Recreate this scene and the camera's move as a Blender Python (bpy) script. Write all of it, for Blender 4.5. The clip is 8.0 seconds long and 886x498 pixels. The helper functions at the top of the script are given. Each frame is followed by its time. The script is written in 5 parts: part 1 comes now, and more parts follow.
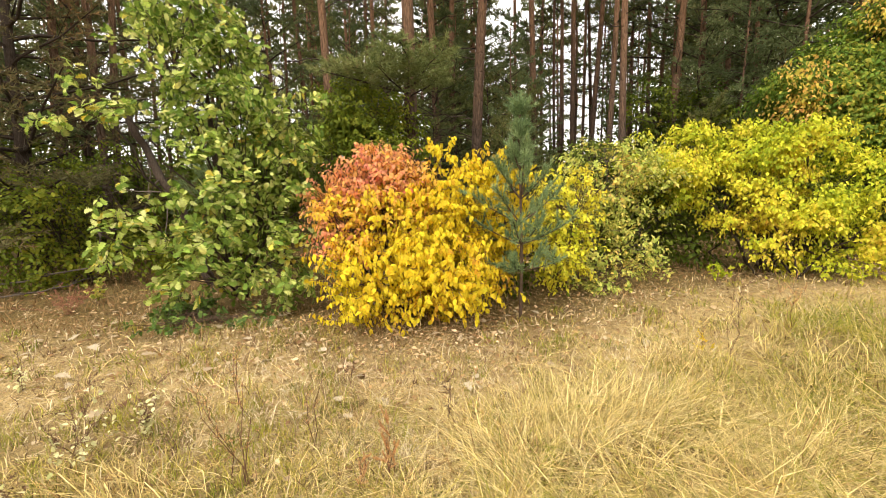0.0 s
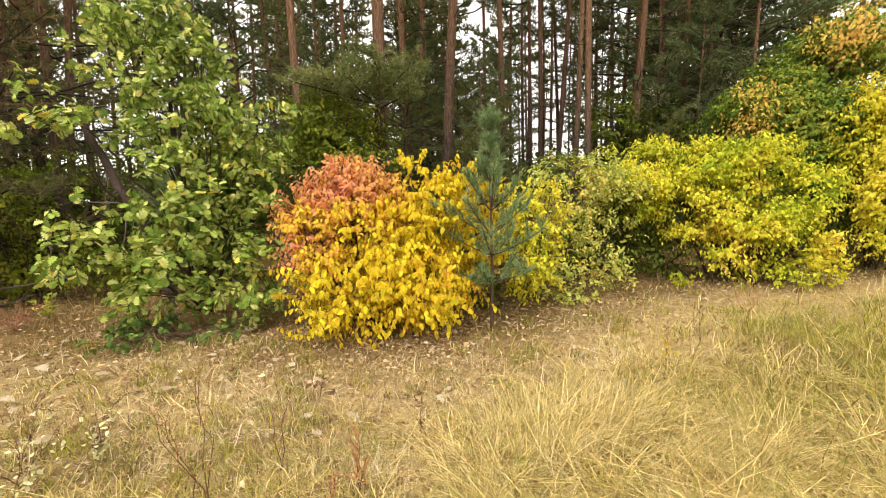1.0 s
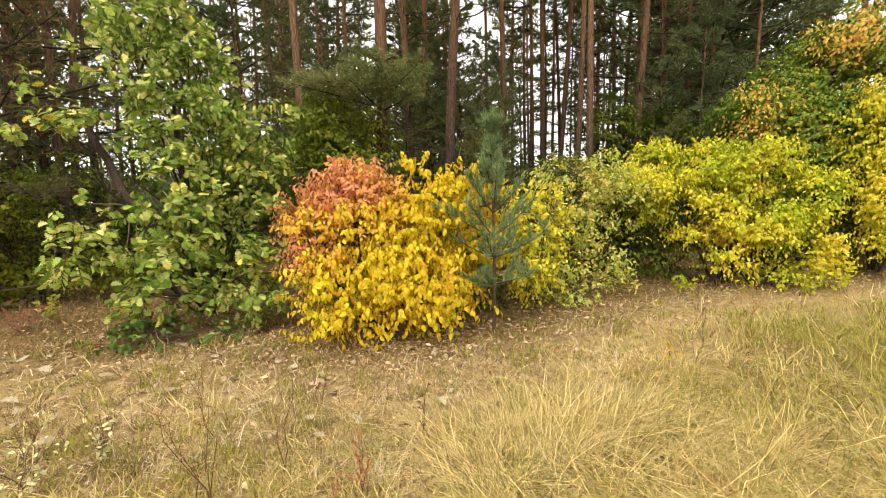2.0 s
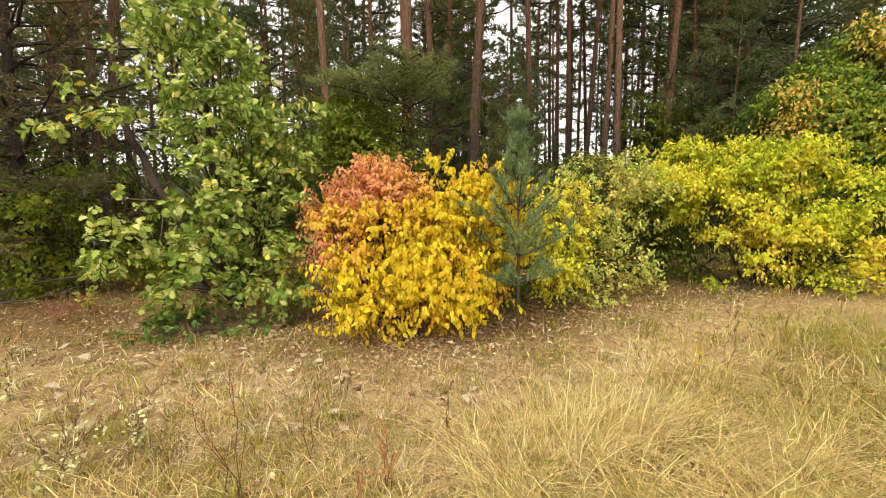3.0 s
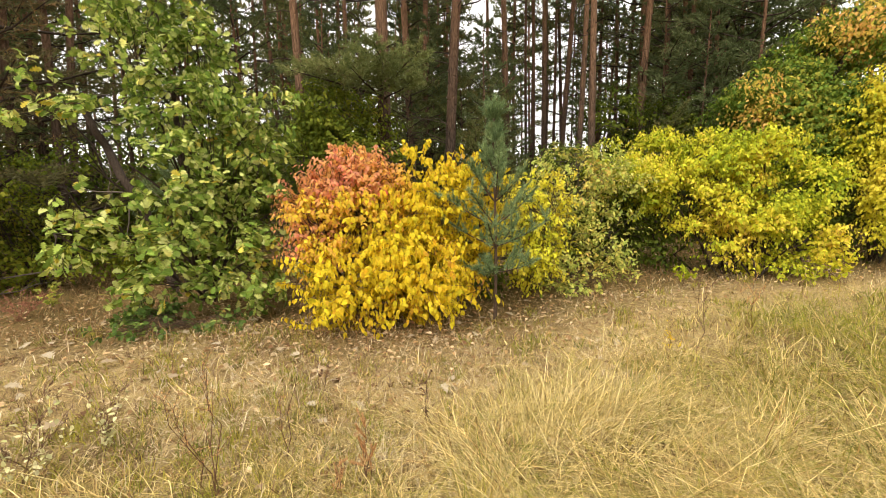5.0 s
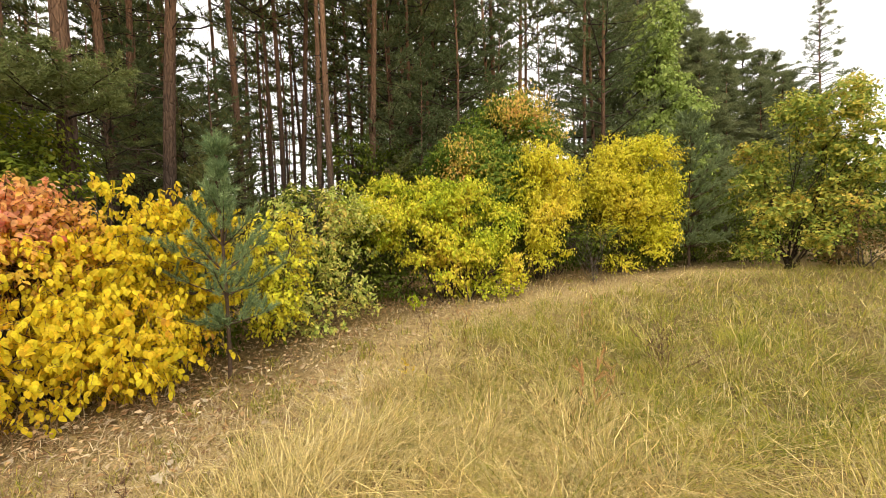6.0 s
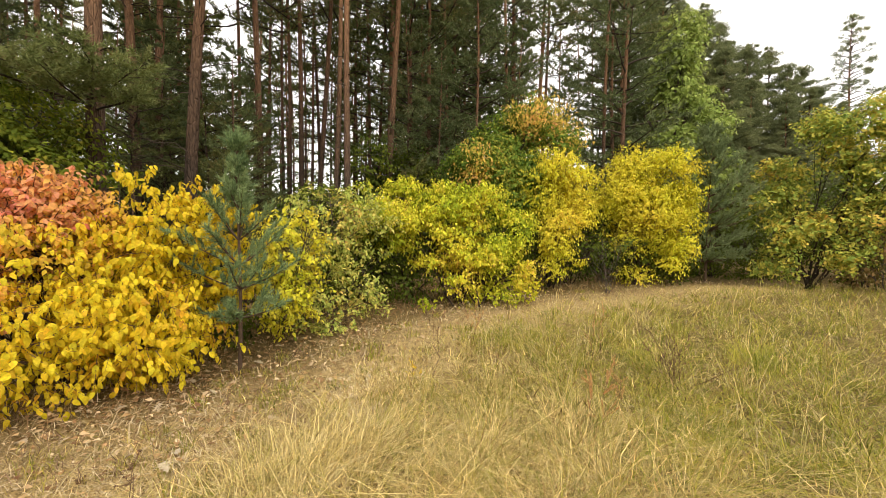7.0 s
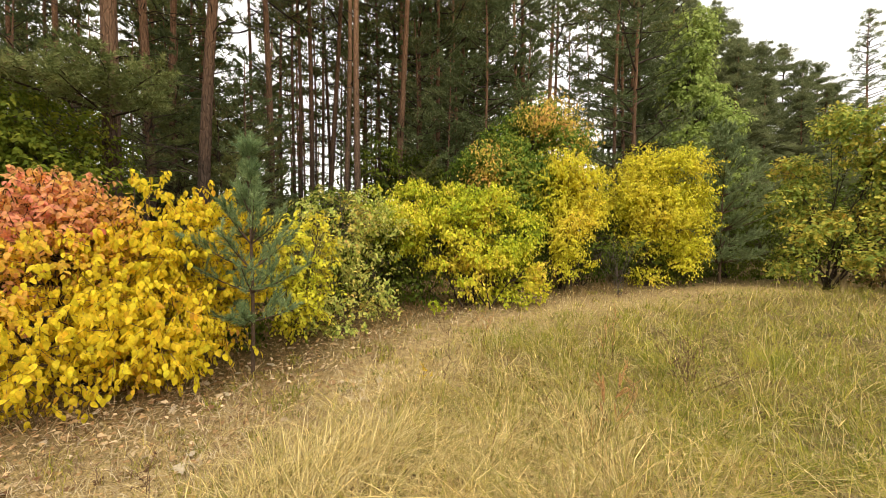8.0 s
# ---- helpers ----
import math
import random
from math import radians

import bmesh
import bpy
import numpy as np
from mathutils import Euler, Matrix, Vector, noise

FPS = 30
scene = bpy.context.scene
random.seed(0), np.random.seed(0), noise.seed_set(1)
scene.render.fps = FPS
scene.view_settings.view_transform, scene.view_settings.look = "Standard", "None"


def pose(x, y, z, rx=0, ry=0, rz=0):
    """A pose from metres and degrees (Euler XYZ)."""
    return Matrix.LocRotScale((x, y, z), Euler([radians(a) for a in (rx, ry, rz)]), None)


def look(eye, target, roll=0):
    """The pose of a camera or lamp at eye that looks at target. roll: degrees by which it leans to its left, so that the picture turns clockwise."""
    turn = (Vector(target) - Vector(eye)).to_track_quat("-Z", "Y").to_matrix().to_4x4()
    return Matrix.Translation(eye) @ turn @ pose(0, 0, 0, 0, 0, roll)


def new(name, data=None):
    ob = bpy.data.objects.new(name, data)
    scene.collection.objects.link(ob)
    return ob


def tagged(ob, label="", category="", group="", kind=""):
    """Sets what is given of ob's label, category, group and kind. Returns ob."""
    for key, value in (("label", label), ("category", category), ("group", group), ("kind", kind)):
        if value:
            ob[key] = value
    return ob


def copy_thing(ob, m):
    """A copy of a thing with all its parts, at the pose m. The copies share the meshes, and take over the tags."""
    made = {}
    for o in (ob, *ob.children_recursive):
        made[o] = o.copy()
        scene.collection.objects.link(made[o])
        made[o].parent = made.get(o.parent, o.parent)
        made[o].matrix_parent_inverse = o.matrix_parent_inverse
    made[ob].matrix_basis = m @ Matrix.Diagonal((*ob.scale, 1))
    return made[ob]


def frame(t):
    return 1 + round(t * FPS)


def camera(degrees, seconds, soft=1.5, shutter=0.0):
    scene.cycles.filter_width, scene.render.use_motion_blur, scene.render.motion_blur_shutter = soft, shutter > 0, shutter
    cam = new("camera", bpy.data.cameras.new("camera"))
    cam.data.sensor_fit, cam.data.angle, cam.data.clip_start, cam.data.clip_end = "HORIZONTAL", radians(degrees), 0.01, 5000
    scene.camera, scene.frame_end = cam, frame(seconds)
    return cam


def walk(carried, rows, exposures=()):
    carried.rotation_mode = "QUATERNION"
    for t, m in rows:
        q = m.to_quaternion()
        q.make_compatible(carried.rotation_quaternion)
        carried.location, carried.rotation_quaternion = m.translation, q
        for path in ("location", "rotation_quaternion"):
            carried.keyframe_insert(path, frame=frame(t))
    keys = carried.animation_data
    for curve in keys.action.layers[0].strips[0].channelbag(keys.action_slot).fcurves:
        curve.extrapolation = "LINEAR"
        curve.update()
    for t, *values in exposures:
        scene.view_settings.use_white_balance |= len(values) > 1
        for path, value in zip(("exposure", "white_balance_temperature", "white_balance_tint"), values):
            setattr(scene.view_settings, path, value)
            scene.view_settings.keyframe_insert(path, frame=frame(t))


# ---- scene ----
cam = camera(91.62, 8.0, soft=0.3, shutter=0.09)
PATH = [
    (0.0, pose(0.000, 0.000, 1.500, 81.90, 1.50, -0.00)),
    (0.5, pose(0.001, -0.000, 1.504, 83.36, 0.84, -1.70)),
    (1.0, pose(0.005, -0.001, 1.506, 83.27, 1.34, -3.77)),
    (1.2, pose(0.002, -0.003, 1.502, 83.19, 1.27, -4.87)),
    (2.3, pose(-0.009, -0.004, 1.500, 83.71, 1.20, -2.39)),
    (2.5, pose(-0.024, 0.000, 1.499, 83.65, 1.09, -1.51)),
    (3.0, pose(-0.029, 0.003, 1.498, 83.39, 0.85, -0.62)),
    (3.5, pose(-0.033, 0.005, 1.495, 82.38, 0.42, -1.33)),
    (4.0, pose(-0.028, 0.010, 1.490, 82.10, 0.85, -2.30)),
    (5.3, pose(-0.020, -0.002, 1.484, 82.56, 1.17, -4.93)),
    (5.4, pose(-0.005, -0.003, 1.490, 82.98, 1.28, -8.15)),
    (5.5, pose(0.006, 0.001, 1.494, 83.20, 1.81, -14.20)),
    (5.7, pose(0.034, -0.004, 1.493, 85.20, 1.45, -27.00)),
    (5.8, pose(0.065, -0.009, 1.498, 86.14, 1.61, -31.54)),
    (6.0, pose(0.105, -0.014, 1.501, 86.69, 1.79, -36.03)),
    (6.5, pose(0.105, -0.015, 1.501, 86.50, -0.66, -35.48)),
    (7.0, pose(0.105, -0.014, 1.502, 87.21, -0.68, -34.20)),
    (7.5, pose(0.105, -0.014, 1.505, 87.31, -0.30, -33.45)),
    (8.0, pose(0.104, -0.015, 1.510, 87.44, -0.26, -32.88)),
]
EXPOSURES = [(0.0, 0.55), (1.0, 0.46), (2.5, 0.35), (4.0, 0.31), (5.5, 0.31), (6.0, 0.21), (8.0, 0.15)]
walk(cam, PATH, EXPOSURES)

# ---- light ----
world = bpy.data.worlds.new("overcast_sky")
scene.world = world
world.use_nodes = True
wn = world.node_tree
wn.nodes.clear()
SUN_EL, SUN_AZ = radians(55), radians(205)
sky = wn.nodes.new("ShaderNodeTexSky")
sky.sky_type = "NISHITA"
sky.sun_disc = False
sky.sun_elevation, sky.sun_rotation = SUN_EL, SUN_AZ
sky.air_density, sky.dust_density = 1.0, 4.0
cloud = wn.nodes.new("ShaderNodeMixRGB")
cloud.inputs[0].default_value = 0.85
cloud.inputs[2].default_value = (9.45, 9.0, 8.4, 1)
wbg = wn.nodes.new("ShaderNodeBackground")
wbg.inputs[1].default_value = 0.172
wout = wn.nodes.new("ShaderNodeOutputWorld")
wn.links.new(sky.outputs[0], cloud.inputs[1])
wn.links.new(cloud.outputs[0], wbg.inputs[0])
wn.links.new(wbg.outputs[0], wout.inputs[0])
sun = new("sun", bpy.data.lights.new("sun", "SUN"))
sun.data.energy, sun.data.angle, sun.data.color = 2.3, radians(32), (1, 0.92, 0.78)
sun_dir = Vector((math.sin(SUN_AZ) * math.cos(SUN_EL), math.cos(SUN_AZ) * math.cos(SUN_EL), math.sin(SUN_EL)))
sun.matrix_world = look(sun_dir * 60, (0, 0, 0))

# ---- materials ----
rng = np.random.default_rng(7)


def nodes_of(name):
    m = bpy.data.materials.new(name)
    m.use_nodes = True
    nt = m.node_tree
    nt.nodes.clear()
    return m, nt, nt.nodes.new, nt.links.new


def ramp_node(nt, stops):
    r = nt.nodes.new("ShaderNodeValToRGB")
    e = r.color_ramp.elements
    while len(e) < len(stops):
        e.new(0.5)
    for el, (p, c) in zip(e, stops):
        el.position, el.color = p, (*c, 1)
    return r


def leaf_material(name, stops, patch=1.5, spread=0.5, glow=0.4, rough=0.6, vary=0.28):
    """Leaves: a colour for each leaf, drifting from bough to bough; light comes through."""
    m, nt, N, L = nodes_of(name)
    out, mix = N("ShaderNodeOutputMaterial"), N("ShaderNodeMixShader")
    p, tr = N("ShaderNodeBsdfPrincipled"), N("ShaderNodeBsdfTranslucent")
    geo, oi, tc, nz = N("ShaderNodeNewGeometry"), N("ShaderNodeObjectInfo"), N("ShaderNodeNewGeometry"), N("ShaderNodeTexNoise")
    add, fr = N("ShaderNodeMath"), N("ShaderNodeMath")
    fr.operation = "FRACT"
    L(geo.outputs["Random Per Island"], add.inputs[0])
    L(oi.outputs["Random"], add.inputs[1])
    L(add.outputs[0], fr.inputs[0])
    nz.inputs["Scale"].default_value = patch
    nz.inputs["Detail"].default_value = 1.5
    L(tc.outputs["Position"], nz.inputs["Vector"])
    mr = N("ShaderNodeMapRange")
    mr.inputs[1].default_value, mr.inputs[2].default_value = 0.3, 0.7
    L(nz.outputs[0], mr.inputs[0])
    mx = N("ShaderNodeMix")
    mx.inputs[0].default_value = spread
    L(mr.outputs[0], mx.inputs[2])
    L(fr.outputs[0], mx.inputs[3])
    cr = ramp_node(nt, [(q, tuple(0.88 * v for v in c)) for q, c in stops])
    L(mx.outputs[0], cr.inputs[0])
    # blotches and fine grain on the blade
    n2 = N("ShaderNodeTexNoise")
    n2.inputs["Scale"].default_value, n2.inputs["Detail"].default_value = 45, 3
    L(tc.outputs["Position"], n2.inputs["Vector"])
    hsv = N("ShaderNodeHueSaturation")
    m2 = N("ShaderNodeMapRange")
    m2.inputs[1].default_value, m2.inputs[2].default_value = 0.25, 0.75
    m2.inputs[3].default_value, m2.inputs[4].default_value = 0.72, 1.2
    L(n2.outputs[0], m2.inputs[0])
    # some leaves are paler or duller than their neighbours
    seven, own, val = N("ShaderNodeMath"), N("ShaderNodeMath"), N("ShaderNodeMath")
    seven.operation, seven.inputs[1].default_value = "MULTIPLY", 7.31
    own.operation, val.operation = "FRACT", "MULTIPLY"
    m3 = N("ShaderNodeMapRange")
    m3.inputs[3].default_value, m3.inputs[4].default_value = 1 - vary, 1 + 0.6 * vary
    L(geo.outputs["Random Per Island"], seven.inputs[0])
    L(seven.outputs[0], own.inputs[0])
    L(own.outputs[0], m3.inputs[0])
    L(m2.outputs[0], val.inputs[0])
    L(m3.outputs[0], val.inputs[1])
    L(val.outputs[0], hsv.inputs["Value"])
    L(cr.outputs[0], hsv.inputs["Color"])
    L(hsv.outputs[0], p.inputs["Base Color"])
    L(hsv.outputs[0], tr.inputs["Color"])
    p.inputs["Roughness"].default_value = rough
    p.inputs["Specular IOR Level"].default_value = 0.12
    mix.inputs[0].default_value = glow
    L(p.outputs[0], mix.inputs[1])
    L(tr.outputs[0], mix.inputs[2])
    L(mix.outputs[0], out.inputs[0])
    return m


def bark_material(name, low, high, z0=2.5, z1=6.0, scale=14.0, bump=0.6, stretch=0.25):
    """Bark in plates; on pines it turns from grey-brown to orange with height."""
    m, nt, N, L = nodes_of(name)
    out, p = N("ShaderNodeOutputMaterial"), N("ShaderNodeBsdfPrincipled")
    geo, sep, mr = N("ShaderNodeNewGeometry"), N("ShaderNodeSeparateXYZ"), N("ShaderNodeMapRange")
    L(geo.outputs["Position"], sep.inputs[0])
    nz0 = N("ShaderNodeTexNoise")
    nz0.inputs["Scale"].default_value = 1.3
    L(geo.outputs["Position"], nz0.inputs["Vector"])
    ad = N("ShaderNodeMath")
    ad.operation = "MULTIPLY_ADD"
    ad.inputs[1].default_value = 3.0
    L(nz0.outputs[0], ad.inputs[0])
    L(sep.outputs[2], ad.inputs[2])
    mr.inputs[1].default_value, mr.inputs[2].default_value = z0 + 1.5, z1 + 1.5
    L(ad.outputs[0], mr.inputs[0])
    mp = N("ShaderNodeMapping")
    mp.inputs["Scale"].default_value = (1, 1, stretch)
    L(geo.outputs["Position"], mp.inputs[0])
    vo, nz = N("ShaderNodeTexVoronoi"), N("ShaderNodeTexNoise")
    vo.feature = "DISTANCE_TO_EDGE"
    vo.inputs["Scale"].default_value = scale
    nz.inputs["Scale"].default_value, nz.inputs["Detail"].default_value = scale * 2.2, 5
    L(mp.outputs[0], vo.inputs["Vector"])
    L(mp.outputs[0], nz.inputs["Vector"])
    col = N("ShaderNodeMix")
    col.data_type = "RGBA"
    col.inputs[6].default_value, col.inputs[7].default_value = (*low, 1), (*high, 1)
    L(mr.outputs[0], col.inputs[0])
    oi, hs = N("ShaderNodeObjectInfo"), N("ShaderNodeHueSaturation")
    v1, v2 = N("ShaderNodeMapRange"), N("ShaderNodeMath")
    v1.inputs[1].default_value, v1.inputs[2].default_value = 0.25, 0.75
    v1.inputs[3].default_value, v1.inputs[4].default_value = 0.42, 1.1
    L(nz.outputs[0], v1.inputs[0])
    v3 = N("ShaderNodeMapRange")
    v3.inputs[3].default_value, v3.inputs[4].default_value = 0.75, 1.2
    L(oi.outputs["Random"], v3.inputs[0])
    v2.operation = "MULTIPLY"
    L(v1.outputs[0], v2.inputs[0])
    L(v3.outputs[0], v2.inputs[1])
    L(v2.outputs[0], hs.inputs["Value"])
    L(col.outputs[2], hs.inputs["Color"])
    L(hs.outputs[0], p.inputs["Base Color"])
    p.inputs["Roughness"].default_value = 0.9
    p.inputs["Specular IOR Level"].default_value = 0.2
    bp = N("ShaderNodeBump")
    bp.inputs["Strength"].default_value, bp.inputs["Distance"].default_value = bump, 0.02
    sm = N("ShaderNodeMapRange")
    sm.inputs[2].default_value = 0.12
    L(vo.outputs[0], sm.inputs[0])
    L(sm.outputs[0], bp.inputs["Height"])
    L(bp.outputs[0], p.inputs["Normal"])
    L(p.outputs[0], out.inputs[0])
    return m


def ground_material():
    """Dry sandy soil under flattened dead grass and old leaves."""
    m, nt, N, L = nodes_of("dry_ground")
    out, p, geo = N("ShaderNodeOutputMaterial"), N("ShaderNodeBsdfPrincipled"), N("ShaderNodeNewGeometry")
    big, mid, fine = N("ShaderNodeTexNoise"), N("ShaderNodeTexNoise"), N("ShaderNodeTexNoise")
    for n, s, d in ((big, 0.55, 3), (mid, 9, 5), (fine, 110, 6)):
        n.inputs["Scale"].default_value, n.inputs["Detail"].default_value = s, d
        L(geo.outputs["Position"], n.inputs["Vector"])
    a = ramp_node(nt, [(0.3, (0.17, 0.115, 0.04)), (0.5, (0.25, 0.175, 0.06)), (0.7, (0.33, 0.24, 0.085))])
    b = ramp_node(nt, [(0.3, (0.09, 0.055, 0.022)), (0.55, (0.24, 0.165, 0.06)), (0.75, (0.42, 0.31, 0.12))])
    c = ramp_node(nt, [(0.38, (0.18, 0.18, 0.18)), (0.6, (0.98, 0.98, 0.98))])
    L(big.outputs[0], a.inputs[0])
    L(mid.outputs[0], b.inputs[0])
    L(fine.outputs[0], c.inputs[0])
    x, y = N("ShaderNodeMix"), N("ShaderNodeMix")
    x.data_type = y.data_type = "RGBA"
    x.inputs[0].default_value = 0.5
    L(a.outputs[0], x.inputs[6])
    L(b.outputs[0], x.inputs[7])
    y.blend_type = "MULTIPLY"
    y.inputs[0].default_value = 0.8
    L(x.outputs[2], y.inputs[6])
    L(c.outputs[0], y.inputs[7])
    at, z = N("ShaderNodeAttribute"), N("ShaderNodeMix")
    at.attribute_name = "trodden"
    z.data_type, z.blend_type = "RGBA", "MULTIPLY"
    z.inputs[7].default_value = (2.25, 2.3, 2.8, 1)
    L(at.outputs["Fac"], z.inputs[0])
    L(y.outputs[2], z.inputs[6])
    L(z.outputs[2], p.inputs["Base Color"])
    p.inputs["Roughness"].default_value = 0.95
    p.inputs["Specular IOR Level"].default_value = 0.15
    bp = N("ShaderNodeBump")
    bp.inputs["Strength"].default_value, bp.inputs["Distance"].default_value = 0.8, 0.02
    L(fine.outputs[0], bp.inputs["Height"])
    L(bp.outputs[0], p.inputs["Normal"])
    L(p.outputs[0], out.inputs[0])
    return m


M_GROUND = ground_material()
M_PINE_BARK = bark_material("pine_bark", (0.11, 0.074, 0.052), (0.33, 0.175, 0.092), z0=2.5, z1=8.0, bump=1.0)
M_DARK_BARK = bark_material("dark_bark", (0.075, 0.053, 0.038), (0.09, 0.064, 0.045), scale=30)
M_TWIG = bark_material("twig_bark", (0.13, 0.085, 0.055), (0.13, 0.085, 0.055), scale=60, bump=0.3)
M_GREY_TWIG = bark_material("dead_grey_wood", (0.17, 0.135, 0.105), (0.17, 0.135, 0.105), scale=60, bump=0.3)
M_YELLOW = leaf_material("yellow_leaf", [(0.0, (0.50, 0.50, 0.03)), (0.12, (0.80, 0.68, 0.03)), (0.45, (0.98, 0.77, 0.04)), (0.75, (0.98, 0.70, 0.04)), (0.93, (0.95, 0.55, 0.05)), (1.0, (0.6, 0.30, 0.06))], 2.2, 0.6, 0.45, 0.6, 0.26)
M_ORANGE = leaf_material("orange_leaf", [(0.0, (0.99, 0.64, 0.10)), (0.3, (0.99, 0.55, 0.17)), (0.65, (0.99, 0.47, 0.24)), (0.9, (0.99, 0.39, 0.26)), (1.0, (0.85, 0.24, 0.15))], 2.6, 0.55, 0.5, 0.6, 0.22)
M_AMBER = leaf_material("amber_leaf", [(0.0, (0.78, 0.66, 0.06)), (0.3, (0.98, 0.73, 0.06)), (0.65, (0.98, 0.60, 0.09)), (1.0, (0.97, 0.46, 0.16))], 2.4, 0.55, 0.46, 0.6, 0.22)
M_YELLOWGREEN = leaf_material("yellow_green_leaf", [(0.0, (0.20, 0.31, 0.03)), (0.25, (0.46, 0.55, 0.035)), (0.5, (0.76, 0.75, 0.05)), (0.78, (0.97, 0.80, 0.08)), (1.0, (0.97, 0.66, 0.12))], 1.1, 0.45, 0.4, 0.6, 0.36)
M_GOLD = leaf_material("golden_leaf", [(0.0, (0.42, 0.50, 0.03)), (0.25, (0.82, 0.78, 0.05)), (0.65, (0.98, 0.84, 0.08)), (0.92, (0.98, 0.77, 0.09)), (1.0, (0.90, 0.60, 0.08))], 1.0, 0.5, 0.44, 0.6, 0.26)
M_OAK = leaf_material("oak_leaf", [(0.0, (0.10, 0.18, 0.025)), (0.3, (0.25, 0.37, 0.055)), (0.58, (0.49, 0.58, 0.11)), (0.8, (0.80, 0.81, 0.29)), (0.91, (0.92, 0.74, 0.09)), (1.0, (0.70, 0.40, 0.10))], 1.8, 0.75, 0.36, 0.42, 0.42)
M_PALEGREEN = leaf_material("pale_green_leaf", [(0.0, (0.30, 0.40, 0.07)), (0.4, (0.56, 0.62, 0.13)), (0.7, (0.86, 0.78, 0.20)), (0.9, (0.93, 0.66, 0.14)), (1.0, (0.90, 0.50, 0.20))], 1.6, 0.65)
M_MAPLE = leaf_material("maple_leaf", [(0.0, (0.07, 0.15, 0.02)), (0.4, (0.17, 0.28, 0.037)), (0.7, (0.34, 0.41, 0.055)), (0.9, (0.66, 0.56, 0.08)), (1.0, (0.88, 0.54, 0.14))], 0.9, 0.6)
# Leaf greens darkened so their colour carries the wood's shade
M_UNDER = leaf_material("shaded_understory_leaf", [(0.0, (0.05, 0.08, 0.011)), (0.5, (0.11, 0.15, 0.017)), (0.85, (0.22, 0.25, 0.025)), (1.0, (0.48, 0.38, 0.05))], 0.8, 0.5)
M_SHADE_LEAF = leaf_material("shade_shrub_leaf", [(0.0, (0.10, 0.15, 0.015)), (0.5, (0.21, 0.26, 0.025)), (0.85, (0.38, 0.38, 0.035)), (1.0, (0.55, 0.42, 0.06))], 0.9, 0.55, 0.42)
M_CONE = leaf_material("bright_green_leaf", [(0.0, (0.26, 0.36, 0.07)), (0.6, (0.46, 0.55, 0.14)), (1.0, (0.66, 0.70, 0.22))], 0.6, 0.6)
M_TURNING = leaf_material("turning_maple_leaf", [(0.0, (0.44, 0.48, 0.07)), (0.3, (0.80, 0.64, 0.10)), (0.65, (0.95, 0.60, 0.14)), (1.0, (0.94, 0.46, 0.18))], 1.6, 0.6)
M_OAK2 = leaf_material("turning_oak_leaf", [(0.0, (0.20, 0.31, 0.06)), (0.4, (0.42, 0.50, 0.09)), (0.66, (0.74, 0.66, 0.11)), (0.88, (0.90, 0.64, 0.12)), (1.0, (0.78, 0.40, 0.10))], 0.9, 0.6)
M_BROWN = leaf_material("brown_leaf", [(0.0, (0.20, 0.22, 0.05)), (0.5, (0.36, 0.25, 0.09)), (1.0, (0.45, 0.24, 0.11))], 1.2, 0.5)
M_NEEDLE_NEAR = leaf_material("blue_green_needle", [(0.0, (0.14, 0.22, 0.09)), (0.5, (0.29, 0.40, 0.17)), (1.0, (0.52, 0.60, 0.28))], 3.0, 0.6, 0.28, 0.5, 0.4)
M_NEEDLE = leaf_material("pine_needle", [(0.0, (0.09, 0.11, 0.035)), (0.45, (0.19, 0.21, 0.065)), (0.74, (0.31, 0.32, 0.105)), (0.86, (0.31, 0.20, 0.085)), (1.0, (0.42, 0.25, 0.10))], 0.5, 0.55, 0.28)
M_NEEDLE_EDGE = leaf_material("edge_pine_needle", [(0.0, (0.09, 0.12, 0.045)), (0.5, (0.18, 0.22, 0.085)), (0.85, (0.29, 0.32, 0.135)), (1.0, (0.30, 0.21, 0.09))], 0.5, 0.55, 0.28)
# Needle colour lightened to put edge light on the low bough
M_NEEDLE_LIT = leaf_material("lit_bough_needle", [(0.0, (0.15, 0.19, 0.06)), (0.5, (0.28, 0.32, 0.105)), (0.9, (0.42, 0.42, 0.16)), (1.0, (0.42, 0.28, 0.12))], 0.8, 0.55, 0.3)
# This and the far needle are lightened to offset shade within the crowns
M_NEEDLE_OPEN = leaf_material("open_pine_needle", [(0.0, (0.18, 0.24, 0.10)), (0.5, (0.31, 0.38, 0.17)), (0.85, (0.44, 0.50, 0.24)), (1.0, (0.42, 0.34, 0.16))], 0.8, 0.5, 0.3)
M_NEEDLE_FAR = leaf_material("far_pine_needle", [(0.0, (0.14, 0.17, 0.07)), (0.5, (0.25, 0.28, 0.125)), (0.85, (0.36, 0.38, 0.17)), (1.0, (0.36, 0.28, 0.14))], 0.4, 0.55, 0.35)
M_DEAD_NEEDLE = leaf_material("dying_needle", [(0.0, (0.10, 0.105, 0.04)), (0.5, (0.20, 0.18, 0.075)), (0.85, (0.32, 0.21, 0.09)), (1.0, (0.55, 0.28, 0.10))], 1.0, 0.55, 0.25)
M_STRAW = leaf_material("straw_grass", [(0.0, (0.20, 0.18, 0.03)), (0.18, (0.46, 0.36, 0.08)), (0.42, (0.98, 0.79, 0.36)), (0.64, (0.90, 0.66, 0.26)), (0.8, (0.42, 0.25, 0.085)), (1.0, (0.13, 0.07, 0.03))], 5.0, 0.7, 0.2, 0.6, 0.6)
